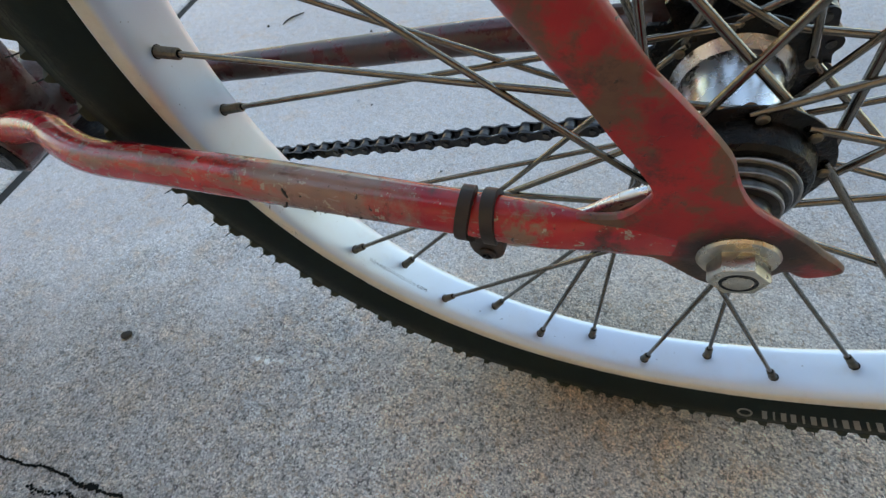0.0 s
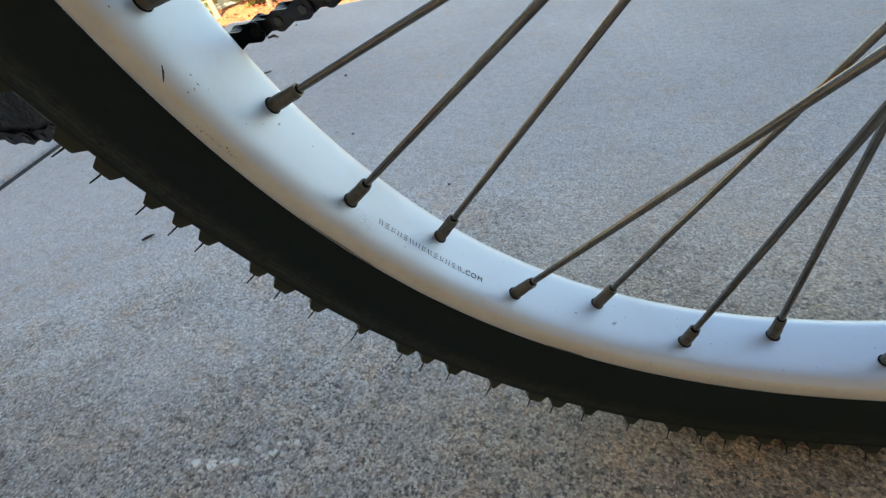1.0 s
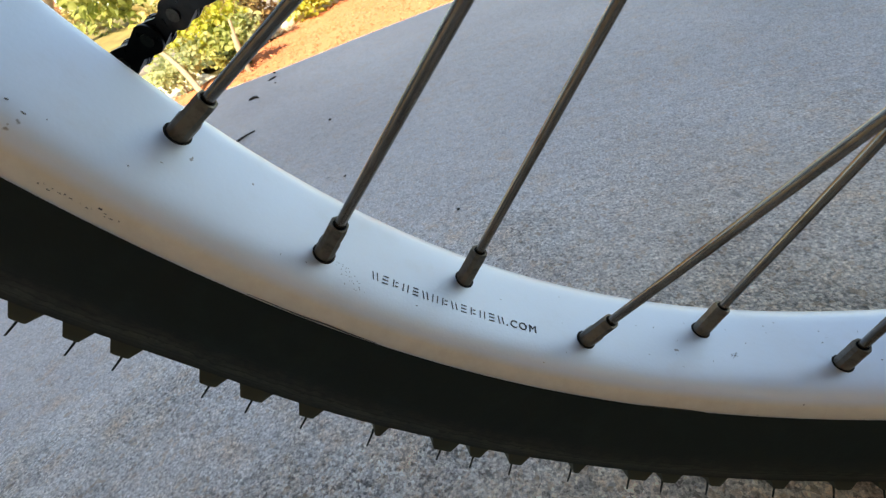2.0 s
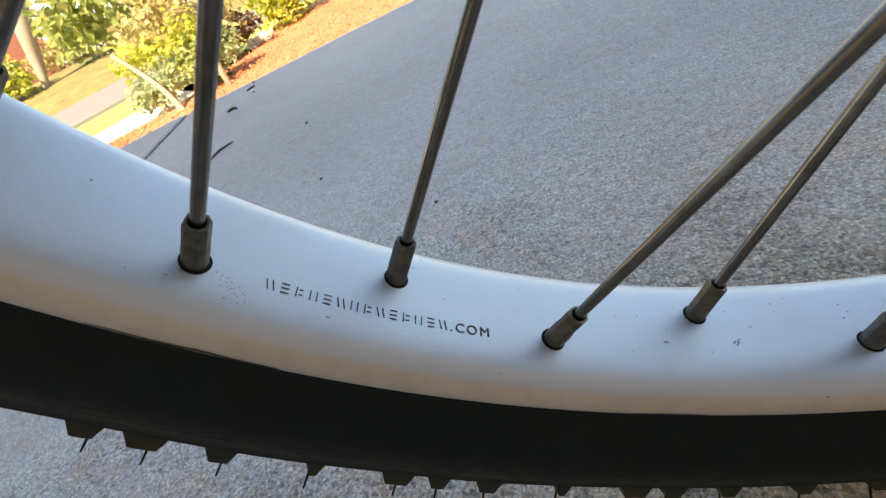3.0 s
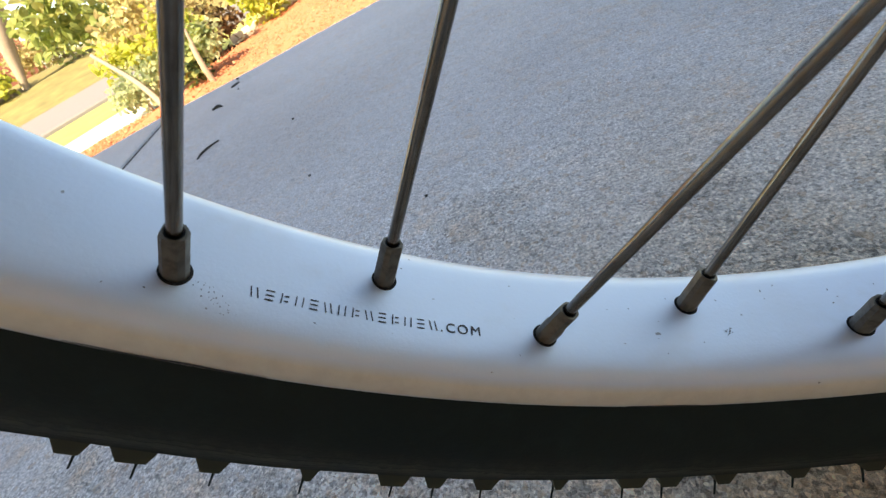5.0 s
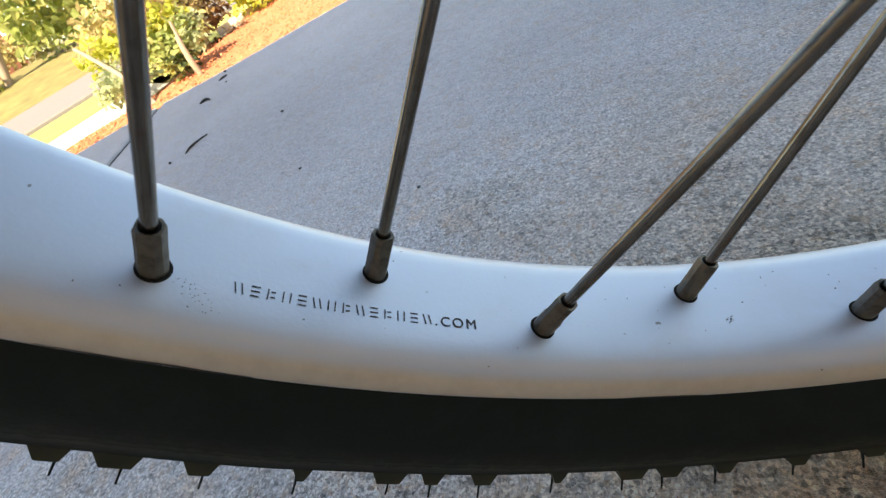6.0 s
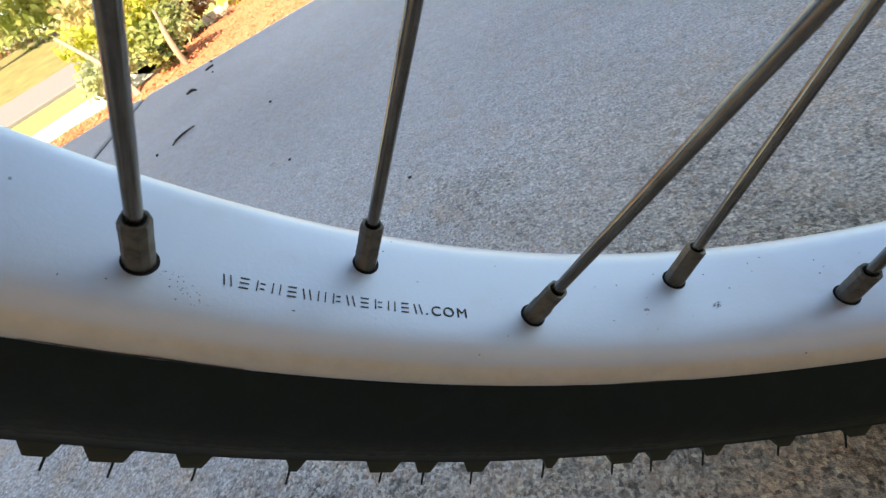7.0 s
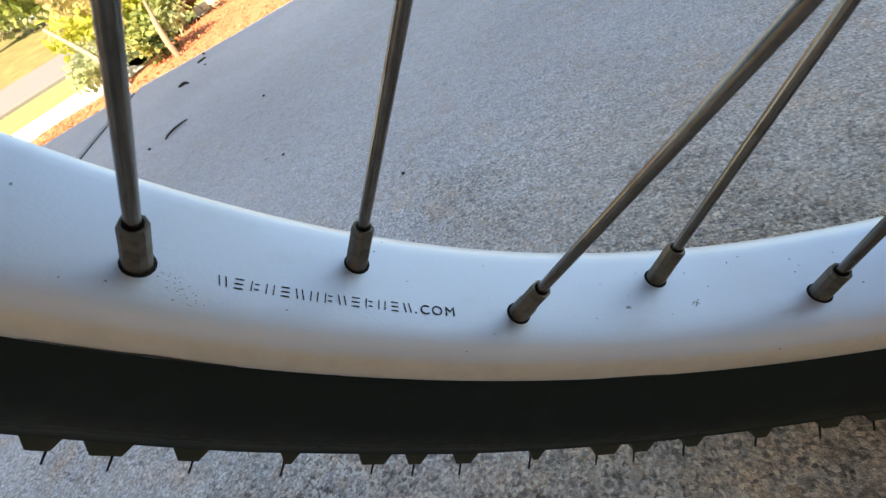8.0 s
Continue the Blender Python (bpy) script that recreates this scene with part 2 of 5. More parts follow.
def old_paint(name, wear, reds, unders, gloss=(0.30, 0.52), nut=0.0, coat=0.0, drawn=1.0):
    """Old enamel: rubbed through in soft patches and streaks, chipped in small dark spots."""
    m = Nodes(name, 0.33)
    m.shader.inputs["Specular IOR Level"].default_value = 0.5
    m.shader.inputs["Coat Weight"].default_value, m.shader.inputs["Coat Roughness"].default_value = coat, 0.14
    big, fine = m.noise(48, 6, 0.68, m.stretch(drawn, 1, 1)), m.noise(190, 5, 0.65)
    streak = m.noise(26, 5, 0.65, m.stretch(0.35, 1, 1))
    tone = m.mix(m.ramp(m.noise(21, 4), (0.35, 0.0), (0.68, 1.0)), *reds)
    patch = m.ramp(big, (0.53 - wear, 0.0), (0.625 - wear, 0.85))
    rub = m.ramp(streak, (0.60 - wear, 0.0), (0.72 - wear, 0.8))
    col = m.mix(patch, tone, m.mix(fine, unders[0], unders[1]))
    col = m.mix(rub, col, m.mix(fine, unders[1], unders[2]))
    if drawn < 1:
        place = m.tree.nodes.new("ShaderNodeSeparateXYZ")
        m.put(place.inputs[0], m.coord)
        off = m.math("ADD", m.math("ABSOLUTE", m.math("ADD", place.outputs[0], 0.165)), m.math("MULTIPLY", m.math("SUBTRACT", m.noise(40, 5, 0.7), 0.5), 0.09))
        col = m.mix(m.ramp(off, (0.022, 0.85), (0.042, 0.0)), col, m.mix(m.noise(70, 5, 0.7, m.stretch(drawn, 1, 1)), (0.13, 0.085, 0.062), (0.32, 0.25, 0.205)))
        worn = m.math("ADD", m.math("ABSOLUTE", m.math("ADD", place.outputs[0], 0.076)), m.math("MULTIPLY", m.math("SUBTRACT", m.noise(150, 5, 0.65), 0.5), 0.060))
        col = m.mix(m.ramp(worn, (0.002, 0.8), (0.006, 0.0)), col, m.mix(m.noise(160, 5, 0.7), (0.11, 0.075, 0.035), (0.30, 0.23, 0.16)))
        seam = m.math("ADD", m.math("ABSOLUTE", m.math("ADD", place.outputs[0], 0.049)), m.math("MULTIPLY", m.math("SUBTRACT", m.noise(120, 5, 0.7), 0.5), 0.014))
        col = m.mix(m.ramp(seam, (0.0012, 0.8), (0.0036, 0.0)), col, (0.035, 0.018, 0.012))
        bare = m.ramp(m.noise(170, 5, 0.72), (0.60, 0.0), (0.625, 0.9))
        col = m.mix(bare, col, m.mix(fine, (0.26, 0.20, 0.14), (0.50, 0.43, 0.35)))
    grime = m.ramp(m.noise(55, 6, 0.75), (0.54, 0.0), (0.66, 0.8))
    col = m.mix(grime, col, (0.045, 0.022, 0.016))
    if nut:
        flat = m.stretch(1, 0, 1)
        away = m.tree.nodes.new("ShaderNodeVectorMath")
        away.operation = "DISTANCE"
        m.put(away.inputs[0], flat)
        away.inputs[1].default_value = (-0.0063, 0.0, 0.0015)
        oil = m.ramp(m.math("ADD", away.outputs["Value"], m.math("MULTIPLY", m.noise(120, 5, 0.7), 0.016)), (0.0235, 0.92), (0.0315, 0.0))
        col = m.mix(oil, col, (0.020, 0.012, 0.009))
    chips = m.ramp(m.noise(330, 4, 0.6), (0.66, 0.0), (0.70, 1.0))
    m.colour(m.mix(chips, col, (0.02, 0.013, 0.010)))
    m.rough(m.mix(patch, (gloss[0],) * 3, (gloss[1],) * 3))
    return m.bump(m.math("ADD", m.math("ADD", big, m.math("MULTIPLY", fine, 0.25)), m.math("MULTIPLY", chips, -0.4)), 0.0007, 0.5).mat


def metal(name, base, rough, stain=0.3, dark=0.35, scale=180):
    m = Nodes(name, rough, 1.0)
    n = m.noise(scale, 5, 0.65)
    m.colour(m.mix(m.ramp(n, (0.45, 0.0), (0.75, stain)), base, tuple(dark * c for c in base)))
    m.rough(m.ramp(n, (0.3, rough), (0.8, min(1.0, rough + 0.25))))
    return m.bump(n, 0.0001, 0.3).mat


def drawn_steel():
    """Tarnished drawn wire: tan-grey, with fine scratches along its length."""
    m = Nodes("dull_spoke_steel", 0.3, 1.0)
    lines, spots = m.noise(900, 4, 0.6, m.stretch(1, 1, 0.05)), m.noise(150, 5, 0.65)
    col = m.mix(m.ramp(lines, (0.35, 0.0), (0.65, 1.0)), (0.150, 0.134, 0.114), (0.285, 0.262, 0.228))
    m.colour(m.mix(m.ramp(spots, (0.52, 0.0), (0.72, 0.75)), col, (0.12, 0.095, 0.07)))
    m.rough(m.ramp(lines, (0.3, 0.14), (0.7, 0.26)))
    return m.bump(lines, 0.00012, 0.4).mat


def black_grease():
    """Wet black grease and grit in lumps over steel."""
    m = Nodes("black_grease", 0.2)
    m.shader.inputs["Specular IOR Level"].default_value = 0.28
    lumps = m.noise(95, 5, 0.65)
    m.colour(m.mix(m.ramp(m.noise(60, 4, 0.6), (0.50, 0.0), (0.72, 1.0)), (0.003, 0.003, 0.003), (0.020, 0.013, 0.008)))
    m.rough(m.ramp(lumps, (0.35, 0.14), (0.65, 0.5)))
    return m.bump(lumps, 0.0025, 0.7).mat


def plain(name, base, rough, metallic=0.0, scale=60, amount=0.35):
    m = Nodes(name, rough, metallic)
    m.colour(m.mix(m.noise(scale, 5, 0.6), tuple(c * (1 - amount) for c in base), tuple(min(1, c * (1 + amount)) for c in base)))
    return m.bump(m.noise(scale * 3, 4), 0.0005, 0.4).mat


def leafy(name, dark, light, other):
    m = Nodes(name, 0.55)
    r = random_of(m, "island")
    m.colour(m.ramp(r, (0.0, dark), (0.55, light), (0.8, light), (1.0, other)))
    m.shader.inputs["Transmission Weight"].default_value = 0.0
    thin = m.tree.nodes.new("ShaderNodeBsdfTranslucent")
    m.put(thin.inputs[0], m.ramp(r, (0.0, dark), (0.55, light), (1.0, other)))
    both = m.tree.nodes.new("ShaderNodeMixShader")
    both.inputs[0].default_value = 0.62
    m.tree.links.new(m.shader.outputs[0], both.inputs[1])
    m.tree.links.new(thin.outputs[0], both.inputs[2])
    m.tree.links.new(both.outputs[0], m.tree.nodes["Material Output"].inputs[0])
    return m.mat


CONCRETE = concrete()
ALLOY = satin_alloy()
TYRE = rubber("tyre_rubber", (0.0044, 0.0100, 0.0080), 0.304)
KNOB = rubber("dusty_knob_rubber", (0.033, 0.036, 0.0235))
# near-black that paints the shade inside spoke holes and nipple mouths
HOLE = rubber("hole_shade", (0.006, 0.005, 0.005))
RED = old_paint("worn_red_paint", 0.046, ((0.20, 0.006, 0.010), (0.52, 0.018, 0.016)), ((0.060, 0.044, 0.024), (0.15, 0.105, 0.058), (0.22, 0.15, 0.09)), (0.30, 0.50), 1.0)
RUBBED = old_paint("rubbed_red_paint", -0.01, ((0.34, 0.008, 0.022), (0.52, 0.038, 0.029)), ((0.13, 0.085, 0.055), (0.24, 0.17, 0.13), (0.33, 0.25, 0.21)), (0.24, 0.42), 0.0, 0.2, 0.28)
# darker, browner red for the far-side parts, bottom bracket, seat and down tubes
DARKRED = old_paint("dark_red_paint", 0.09, ((0.07, 0.010, 0.012), (0.13, 0.020, 0.022)), ((0.045, 0.030, 0.026), (0.09, 0.065, 0.06), (0.17, 0.13, 0.12)), (0.26, 0.46), 0.0, 0.15)
SPOKE = drawn_steel()
NIPPLE = metal("tarnished_brass", (0.185, 0.162, 0.128), 0.36, 0.75, 0.35, 260)
CHROME = metal("chrome", (0.76, 0.76, 0.78), 0.17, 0.2, 0.5, 90)
DULL = metal("dull_chrome", (0.40, 0.39, 0.38), 0.24, 0.7, 0.25, 120)
ZINC = metal("zinc_plate", (0.62, 0.58, 0.49), 0.20, 0.6, 0.3, 130)
ARM = metal("brushed_steel", (0.62, 0.59, 0.53), 0.24, 0.3, 0.6, 200)
ARM.node_tree.nodes["Principled BSDF"].inputs["Metallic"].default_value = 0.6
GREASE = black_grease()
BLACK = metal("black_steel", (0.065, 0.062, 0.065), 0.24, 0.5, 0.4, 300)
PIN = metal("greasy_pin_steel", (0.13, 0.125, 0.12), 0.26, 0.7, 0.2, 300)
CLAMP = plain("brown_black_enamel", (0.034, 0.024, 0.019), 0.5, 0.2, 120, 0.6)
PRESSED = plain("dark_pressed_steel", (0.22, 0.20, 0.18), 0.5, 0.6)
INK = plain("dark_ink", (0.035, 0.035, 0.04), 0.6)
SMUDGE = plain("grey_smudge", (0.12, 0.11, 0.105), 0.7)
PALE = plain("pale_print", (0.20, 0.195, 0.18), 0.6)
STUCCO = plain("beige_wall_paint", (0.64, 0.47, 0.355), 0.8, 0.0, 20, 0.1)
SOFFIT = plain("grey_soffit_paint", (0.30, 0.29, 0.30), 0.7, 0.0, 20, 0.08)
EARTH = plain("dry_lawn_soil", (0.15, 0.122, 0.042), 0.9, 0.0, 3.5, 0.7)
GRASS = plain("sunlit_grass", (0.28, 0.285, 0.07), 0.9, 0.0, 8, 0.4)
ASPHALT = plain("pale_asphalt", (0.15, 0.135, 0.135), 0.9, 0.0, 40, 0.15)
WALKWAY = plain("pale_path_concrete", (0.48, 0.46, 0.42), 0.85, 0.0, 30, 0.1)
BRICK = plain("brick_red_wall_paint", (0.25, 0.085, 0.060), 0.85, 0.0, 14, 0.25)
BARK = plain("pale_bark", (0.27, 0.205, 0.15), 0.85, 0.0, 40, 0.4)
TWIG = plain("dark_twig", (0.03, 0.025, 0.02), 0.8, 0.0, 90, 0.4)
PALE_FLECK = plain("pale_fleck_paint", (0.88, 0.87, 0.84), 0.8)
CRACK = plain("crack_dirt", (0.008, 0.008, 0.007), 0.95, 0.0, 400, 0.5)
JOINT = plain("joint_dirt", (0.026, 0.025, 0.024), 0.95, 0.0, 120, 0.6)
CRACK.node_tree.nodes["Principled BSDF"].inputs["Specular IOR Level"].default_value = 0.1
STONE = plain("pale_edging_stone", (0.66, 0.57, 0.46), 0.85, 0.0, 30, 0.3)


def mulch_mat():
    m = Nodes("orange_bark_mulch", 0.9)
    m.colour(m.ramp(random_of(m, "island"), (0.0, (0.33, 0.110, 0.052)), (0.4, (0.41, 0.140, 0.064)), (0.85, (0.45, 0.165, 0.078)), (1.0, (0.50, 0.24, 0.13))))
    return m.mat


MULCH = mulch_mat()
MULCH_BED = plain("mulch_bed", (0.41, 0.14, 0.064), 0.95, 0.0, 90, 0.5)
LEAF_GREEN = leafy("green_leaf", (0.24, 0.29, 0.09), (0.36, 0.41, 0.15), (0.52, 0.49, 0.20))
LEAF_PALE = leafy("pale_feathery_leaf", (0.30, 0.36, 0.20), (0.42, 0.46, 0.27), (0.54, 0.50, 0.26))
LEAF_YELLOW = leafy("yellow_green_leaf", (0.32, 0.34, 0.05), (0.46, 0.47, 0.08), (0.56, 0.50, 0.12))
LEAF_DARK = leafy("dark_green_leaf", (0.03, 0.05, 0.02), (0.06, 0.09, 0.035), (0.10, 0.12, 0.05))
LEAF_OLIVE = leafy("olive_green_leaf", (0.17, 0.215, 0.055), (0.28, 0.32, 0.10), (0.46, 0.42, 0.16))
LEAF_BROWN = leafy("dead_brown_leaf", (0.07, 0.040, 0.020), (0.14, 0.085, 0.040), (0.30, 0.20, 0.09))
LEAF_DRY = leafy("dry_leaf", (0.33, 0.25, 0.11), (0.52, 0.44, 0.21), (0.62, 0.56, 0.28))


# ---- mesh helpers ----
def mesh_of(name, verts, faces, smooth=None):
    me = bpy.data.meshes.new(name)
    me.from_pydata(verts, [], faces)
    if smooth is not None:
        for p in me.polygons:
            p.use_smooth = True
        me.set_sharp_from_angle(angle=radians(smooth))
    me.update()
    return me


def from_bm(name, bm, smooth=None):
    bmesh.ops.recalc_face_normals(bm, faces=bm.faces)
    me = bpy.data.meshes.new(name)
    bm.to_mesh(me)
    bm.free()
    if smooth is not None:
        for p in me.polygons:
            p.use_smooth = True
        me.set_sharp_from_angle(angle=radians(smooth))
    return me


def part(name, me, material, parent=None, label="", m=None):
    ob = new(name, me)
    if material and not me.materials:
        me.materials.append(material)
    if parent:
        ob.parent = parent
    if m is not None:
        ob.matrix_basis = m
    return tagged(ob, label)


def thing(name, label, category, me=None, material=None, kind="", group="", m=None):
    ob = new(name, me)
    if me and material:
        me.materials.append(material)
    if m is not None:
        ob.matrix_basis = m
    return tagged(ob, label, category, group, kind)


def lathe(name, profile, n, closed=False, smooth=30):
    """Turns (radius, y) round the y axis."""
    verts, faces, k = [], [], len(profile)
    for i in range(n):
        a = 2 * math.pi * i / n
        s, c = math.sin(a), math.cos(a)
        verts += [(r * s, y, -r * c) for r, y in profile]
    for i in range(n):
        j = (i + 1) % n
        for q in range(k if closed else k - 1):
            p = (q + 1) % k
            faces.append((i * k + q, i * k + p, j * k + p, j * k + q))
    if not closed:
        faces.append(tuple(i * k for i in range(n)))
        faces.append(tuple(i * k + k - 1 for i in reversed(range(n))))
    me = mesh_of(name, verts, faces)
    bm = bmesh.new()
    bm.from_mesh(me)
    bpy.data.meshes.remove(me)
    return from_bm(name, bm, smooth)


def tube(name, points, radii, n=16, squash=None, smooth=40):
    """A capped tube through points; squash gives (across, along y) factors a point."""
    pts = [Vector(p) for p in points]
    bm = bmesh.new()
    rings = []
    up = Vector((0, 1, 0))
    for i, p in enumerate(pts):
        d = (pts[min(i + 1, len(pts) - 1)] - pts[max(i - 1, 0)]).normalized()
        u = (up - d * up.dot(d))
        u = u.normalized() if u.length > 1e-4 else Vector((1, 0, 0))
        v = d.cross(u)
        r = radii[i] if isinstance(radii, (list, tuple)) else radii
        a, b = squash[i] if squash else (1, 1)
        rings.append([bm.verts.new(p + r * (b * math.cos(2 * math.pi * k / n) * u + a * math.sin(2 * math.pi * k / n) * v)) for k in range(n)])
    for r0, r1 in zip(rings, rings[1:]):
        for k in range(n):
            bm.faces.new((r0[k], r0[(k + 1) % n], r1[(k + 1) % n], r1[k]))
    bm.faces.new(rings[0])
    bm.faces.new(rings[-1])
    return from_bm(name, bm, smooth)


def smooth_line(points, steps=6):
    """Catmull-Rom points through the given ones."""
    p = [Vector(q) for q in points]
    p = [2 * p[0] - p[1]] + p + [2 * p[-1] - p[-2]]
    out = []
    for i in range(1, len(p) - 2):
        for s in range(steps):
            t = s / steps
            out.append(0.5 * (2 * p[i] + (p[i + 1] - p[i - 1]) * t + (2 * p[i - 1] - 5 * p[i] + 4 * p[i + 1] - p[i + 2]) * t * t + (3 * p[i] - p[i - 1] - 3 * p[i + 1] + p[i + 2]) * t ** 3))
    return out + [p[-2]]


def plate(name, outline, y0, y1, bevel=0.0, smooth=35):
    """An outline of (x, z) made solid from y0 to y1."""
    bm = bmesh.new()
    a = [bm.verts.new((x, y0, z)) for x, z in outline]
    b = [bm.verts.new((x, y1, z)) for x, z in outline]
    bm.faces.new(a)
    bm.faces.new(b[::-1])
    for i in range(len(a)):
        j = (i + 1) % len(a)
        bm.faces.new((a[i], b[i], b[j], a[j]))
    bmesh.ops.recalc_face_normals(bm, faces=bm.faces)
    if bevel:
        rim_edges = [e for e in bm.edges if abs(e.verts[0].co.y - e.verts[1].co.y) < 1e-6]
        bmesh.ops.bevel(bm, geom=rim_edges, offset=bevel, segments=2, affect="EDGES", profile=0.5)
    return from_bm(name, bm, smooth)


def block(name, size, centre=(0, 0, 0), bevel=0.0, smooth=35):
    bm = bmesh.new()
    bmesh.ops.create_cube(bm, size=1.0)
    for v in bm.verts:
        v.co = Vector((v.co.x * size[0] + centre[0], v.co.y * size[1] + centre[1], v.co.z * size[2] + centre[2]))
    if bevel:
        bmesh.ops.bevel(bm, geom=bm.edges[:], offset=bevel, segments=2, affect="EDGES", profile=0.5)
    return from_bm(name, bm, smooth)


def along(p0, p1):
    """A pose at p0 whose z axis points at p1."""
    return Matrix.Translation(p0) @ (Vector(p1) - Vector(p0)).to_track_quat("Z", "Y").to_matrix().to_4x4()


# ---- the ground ----
EDGE = [(9.0, 1.52), (3.0, 1.56), (0.6, 1.56), (-0.10, 1.555), (-0.44, 1.530), (-0.70, 1.472), (-0.86, 1.420), (-1.045, 1.376), (-1.256, 1.347), (-1.420, 1.284), (-1.535, 1.225), (-1.75, 1.06), (-2.3, 0.60), (-4.0, -0.9), (-9.0, -5.4)]


def land(x, y):
    """Height of the land beyond the slab: level, then a bank beyond the street."""
    u = (y - x) * 0.7071
    return -0.012 + (0.0 if u < 9.6 else 0.15 * (min(u, 13.0) - 9.6) + 0.03 * max(0.0, min(u, 60.0) - 13.0))


def sheet(name, u0, u1, v0, v1, lift, nu, nv, bow=0.0):
    """A strip of land by depth u and breadth v, following the land's height."""
    verts, faces = [], []
    for i in range(nu + 1):
        for j in range(nv + 1):
            u, v = u0 + (u1 - u0) * i / nu, v0 + (v1 - v0) * j / nv
            u += bow * v
            x, y = (v - u) * 0.7071, (v + u) * 0.7071
            verts.append((x, y, land(x, y) + lift))
    for i in range(nu):
        for j in range(nv):
            a = i * (nv + 1) + j
            faces.append((a, a + 1, a + nv + 2, a + nv + 1))
    return mesh_of(name, verts, faces)


def ground():
    verts, faces = [], []
    marks = [-900, -300, -100, -40, -20, -10, -5, -2.5, 0, 2, 4, 6, 8.6, 10, 12, 15, 18, 22, 30, 60, 120, 200, 400, 900]
    for u in marks:
        for v in marks:
            x, y = (v - u) * 0.7071, (v + u) * 0.7071
            verts.append((x, y, land(x, y) - 0.05))
    k = len(marks)
    for i in range(k - 1):
        for j in range(k - 1):
            faces.append((i * k + j, i * k + j + 1, (i + 1) * k + j + 1, (i + 1) * k + j))
    thing("ground", "dry yellow-green lawn and soil around the paved yard", "ground", mesh_of("ground", verts, faces), EARTH, "structure")


ground()
thing("lawn", "sunlit yellow-green grass strip beside the path", "lawn", sheet("lawn", 2.9, 4.25, -12, 12, -0.01, 2, 12), GRASS, "structure")
thing("path", "pale sunlit concrete footpath beyond the mulch bed", "footpath", sheet("path", 2.22, 2.9, -12, 0.25, 0.0, 2, 12), WALKWAY, "structure")
thing("road", "pale grey asphalt street in full sun", "road", sheet("road", 4.25, 9.6, -60, 60, -0.015, 2, 24), ASPHALT, "structure")
thing("bank", "dry grassy bank rising beyond the street", "bank", sheet("bank", 9.6, 40, -60, 60, -0.012, 24, 24), EARTH, "structure")


def kerb(name, u0, u1, v0, v1, high, label):
    """A raised kerb along the street, by depth u and breadth v."""
    verts, faces, n = [], [], 24
    for j in range(n + 1):
        v = v0 + (v1 - v0) * j / n
        for u, z in ((u0, -0.03), (u0, high - 0.01), (u0 + 0.01, high), (u1 - 0.02, high), (u1, high - 0.02), (u1, -0.03)):
            x, y = (v - u) * 0.7071, (v + u) * 0.7071
            verts.append((x, y, land(x, y) + z))
    for j in range(n):
        for k in range(5):
            a = j * 6 + k
            faces.append((a, a + 1, a + 7, a + 6))
    thing(name, label, "kerb", mesh_of(name, verts, faces), ASPHALT, "structure")


kerb("kerb_1", 4.20, 4.245, -60, 60, 0.02, "grey concrete kerb between lawn and street")


def slab(name, outline, label):
    bm = bmesh.new()
    top = [bm.verts.new((x, y, 0.0)) for x, y in outline]
    low = [bm.verts.new((x, y, -0.10)) for x, y in outline]
    bm.faces.new(top)
    bm.faces.new(low[::-1])
    for i in range(len(top)):
        j = (i + 1) % len(top)
        bm.faces.new((top[i], low[i], low[j], top[j]))
    bmesh.ops.recalc_face_normals(bm, faces=bm.faces)
    rim_edges = [e for e in bm.edges if e.verts[0].co.z == 0.0 and e.verts[1].co.z == 0.0]
    bmesh.ops.bevel(bm, geom=rim_edges, offset=0.008, segments=3, affect="EDGES", profile=0.5)
    return thing(name, label, "pavement", from_bm(name, bm, 30), CONCRETE, "structure")


def joint_x(y, side):
    return -0.928 - 0.212 * y + side * 0.0135


right_edge = [p for p in EDGE if p[0] > -1.2]
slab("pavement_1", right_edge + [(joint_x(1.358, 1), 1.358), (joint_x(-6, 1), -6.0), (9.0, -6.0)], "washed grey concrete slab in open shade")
slab("pavement_2", [(joint_x(1.350, -1), 1.350)] + [p for p in EDGE if p[0] < -1.25] + [(-9.0, -6.0), (joint_x(-6, -1), -6.0)], "washed grey concrete slab beyond the joint")


verts = [(joint_x(y, s), y, -0.007) for y in (1.345, 0.6, 0.0, -1.5, -6.0) for s in (-1.6, 1.6)]
thing("joint_fill", "dark dirt lying in the joint between the slabs", "joint", mesh_of("joint_fill", verts, [(2 * k, 2 * k + 1, 2 * k + 3, 2 * k + 2) for k in range(4)]), JOINT, "structure")


# ---- unseen wall and eave, added behind to shade the yard and bounce light ----
REACH = 2.5 / math.tan(radians(SUN_ELEVATION))
# out of view: gives the rim's side something warm to reflect
thing("wall_1", "unseen beige wall added for warm bounce and reflection", "wall", block("wall_1", (20, 0.2, 2.5), (0, -1.9, 1.25)), STUCCO, "structure")
# outline is the slab edge moved sunwards, so the shadow ends along it
eave = [(x, y - REACH - 0.022) for x, y in EDGE if x > -2.4] + [(-9.0, 0.55 - REACH), (-9.0, -9.0), (9.0, -9.0)]
bm = bmesh.new()
low = [bm.verts.new((x, y, 2.5)) for x, y in eave]
top = [bm.verts.new((x, y, 2.52)) for x, y in eave]
bm.faces.new(low)
bm.faces.new(top[::-1])
for i in range(len(low)):
    bm.faces.new((low[i], top[i], top[(i + 1) % len(low)], low[(i + 1) % len(low)]))
thing("ceiling", "unseen grey eave added to cast shade up to the slab edge", "soffit", from_bm("ceiling", bm), SOFFIT, "structure")


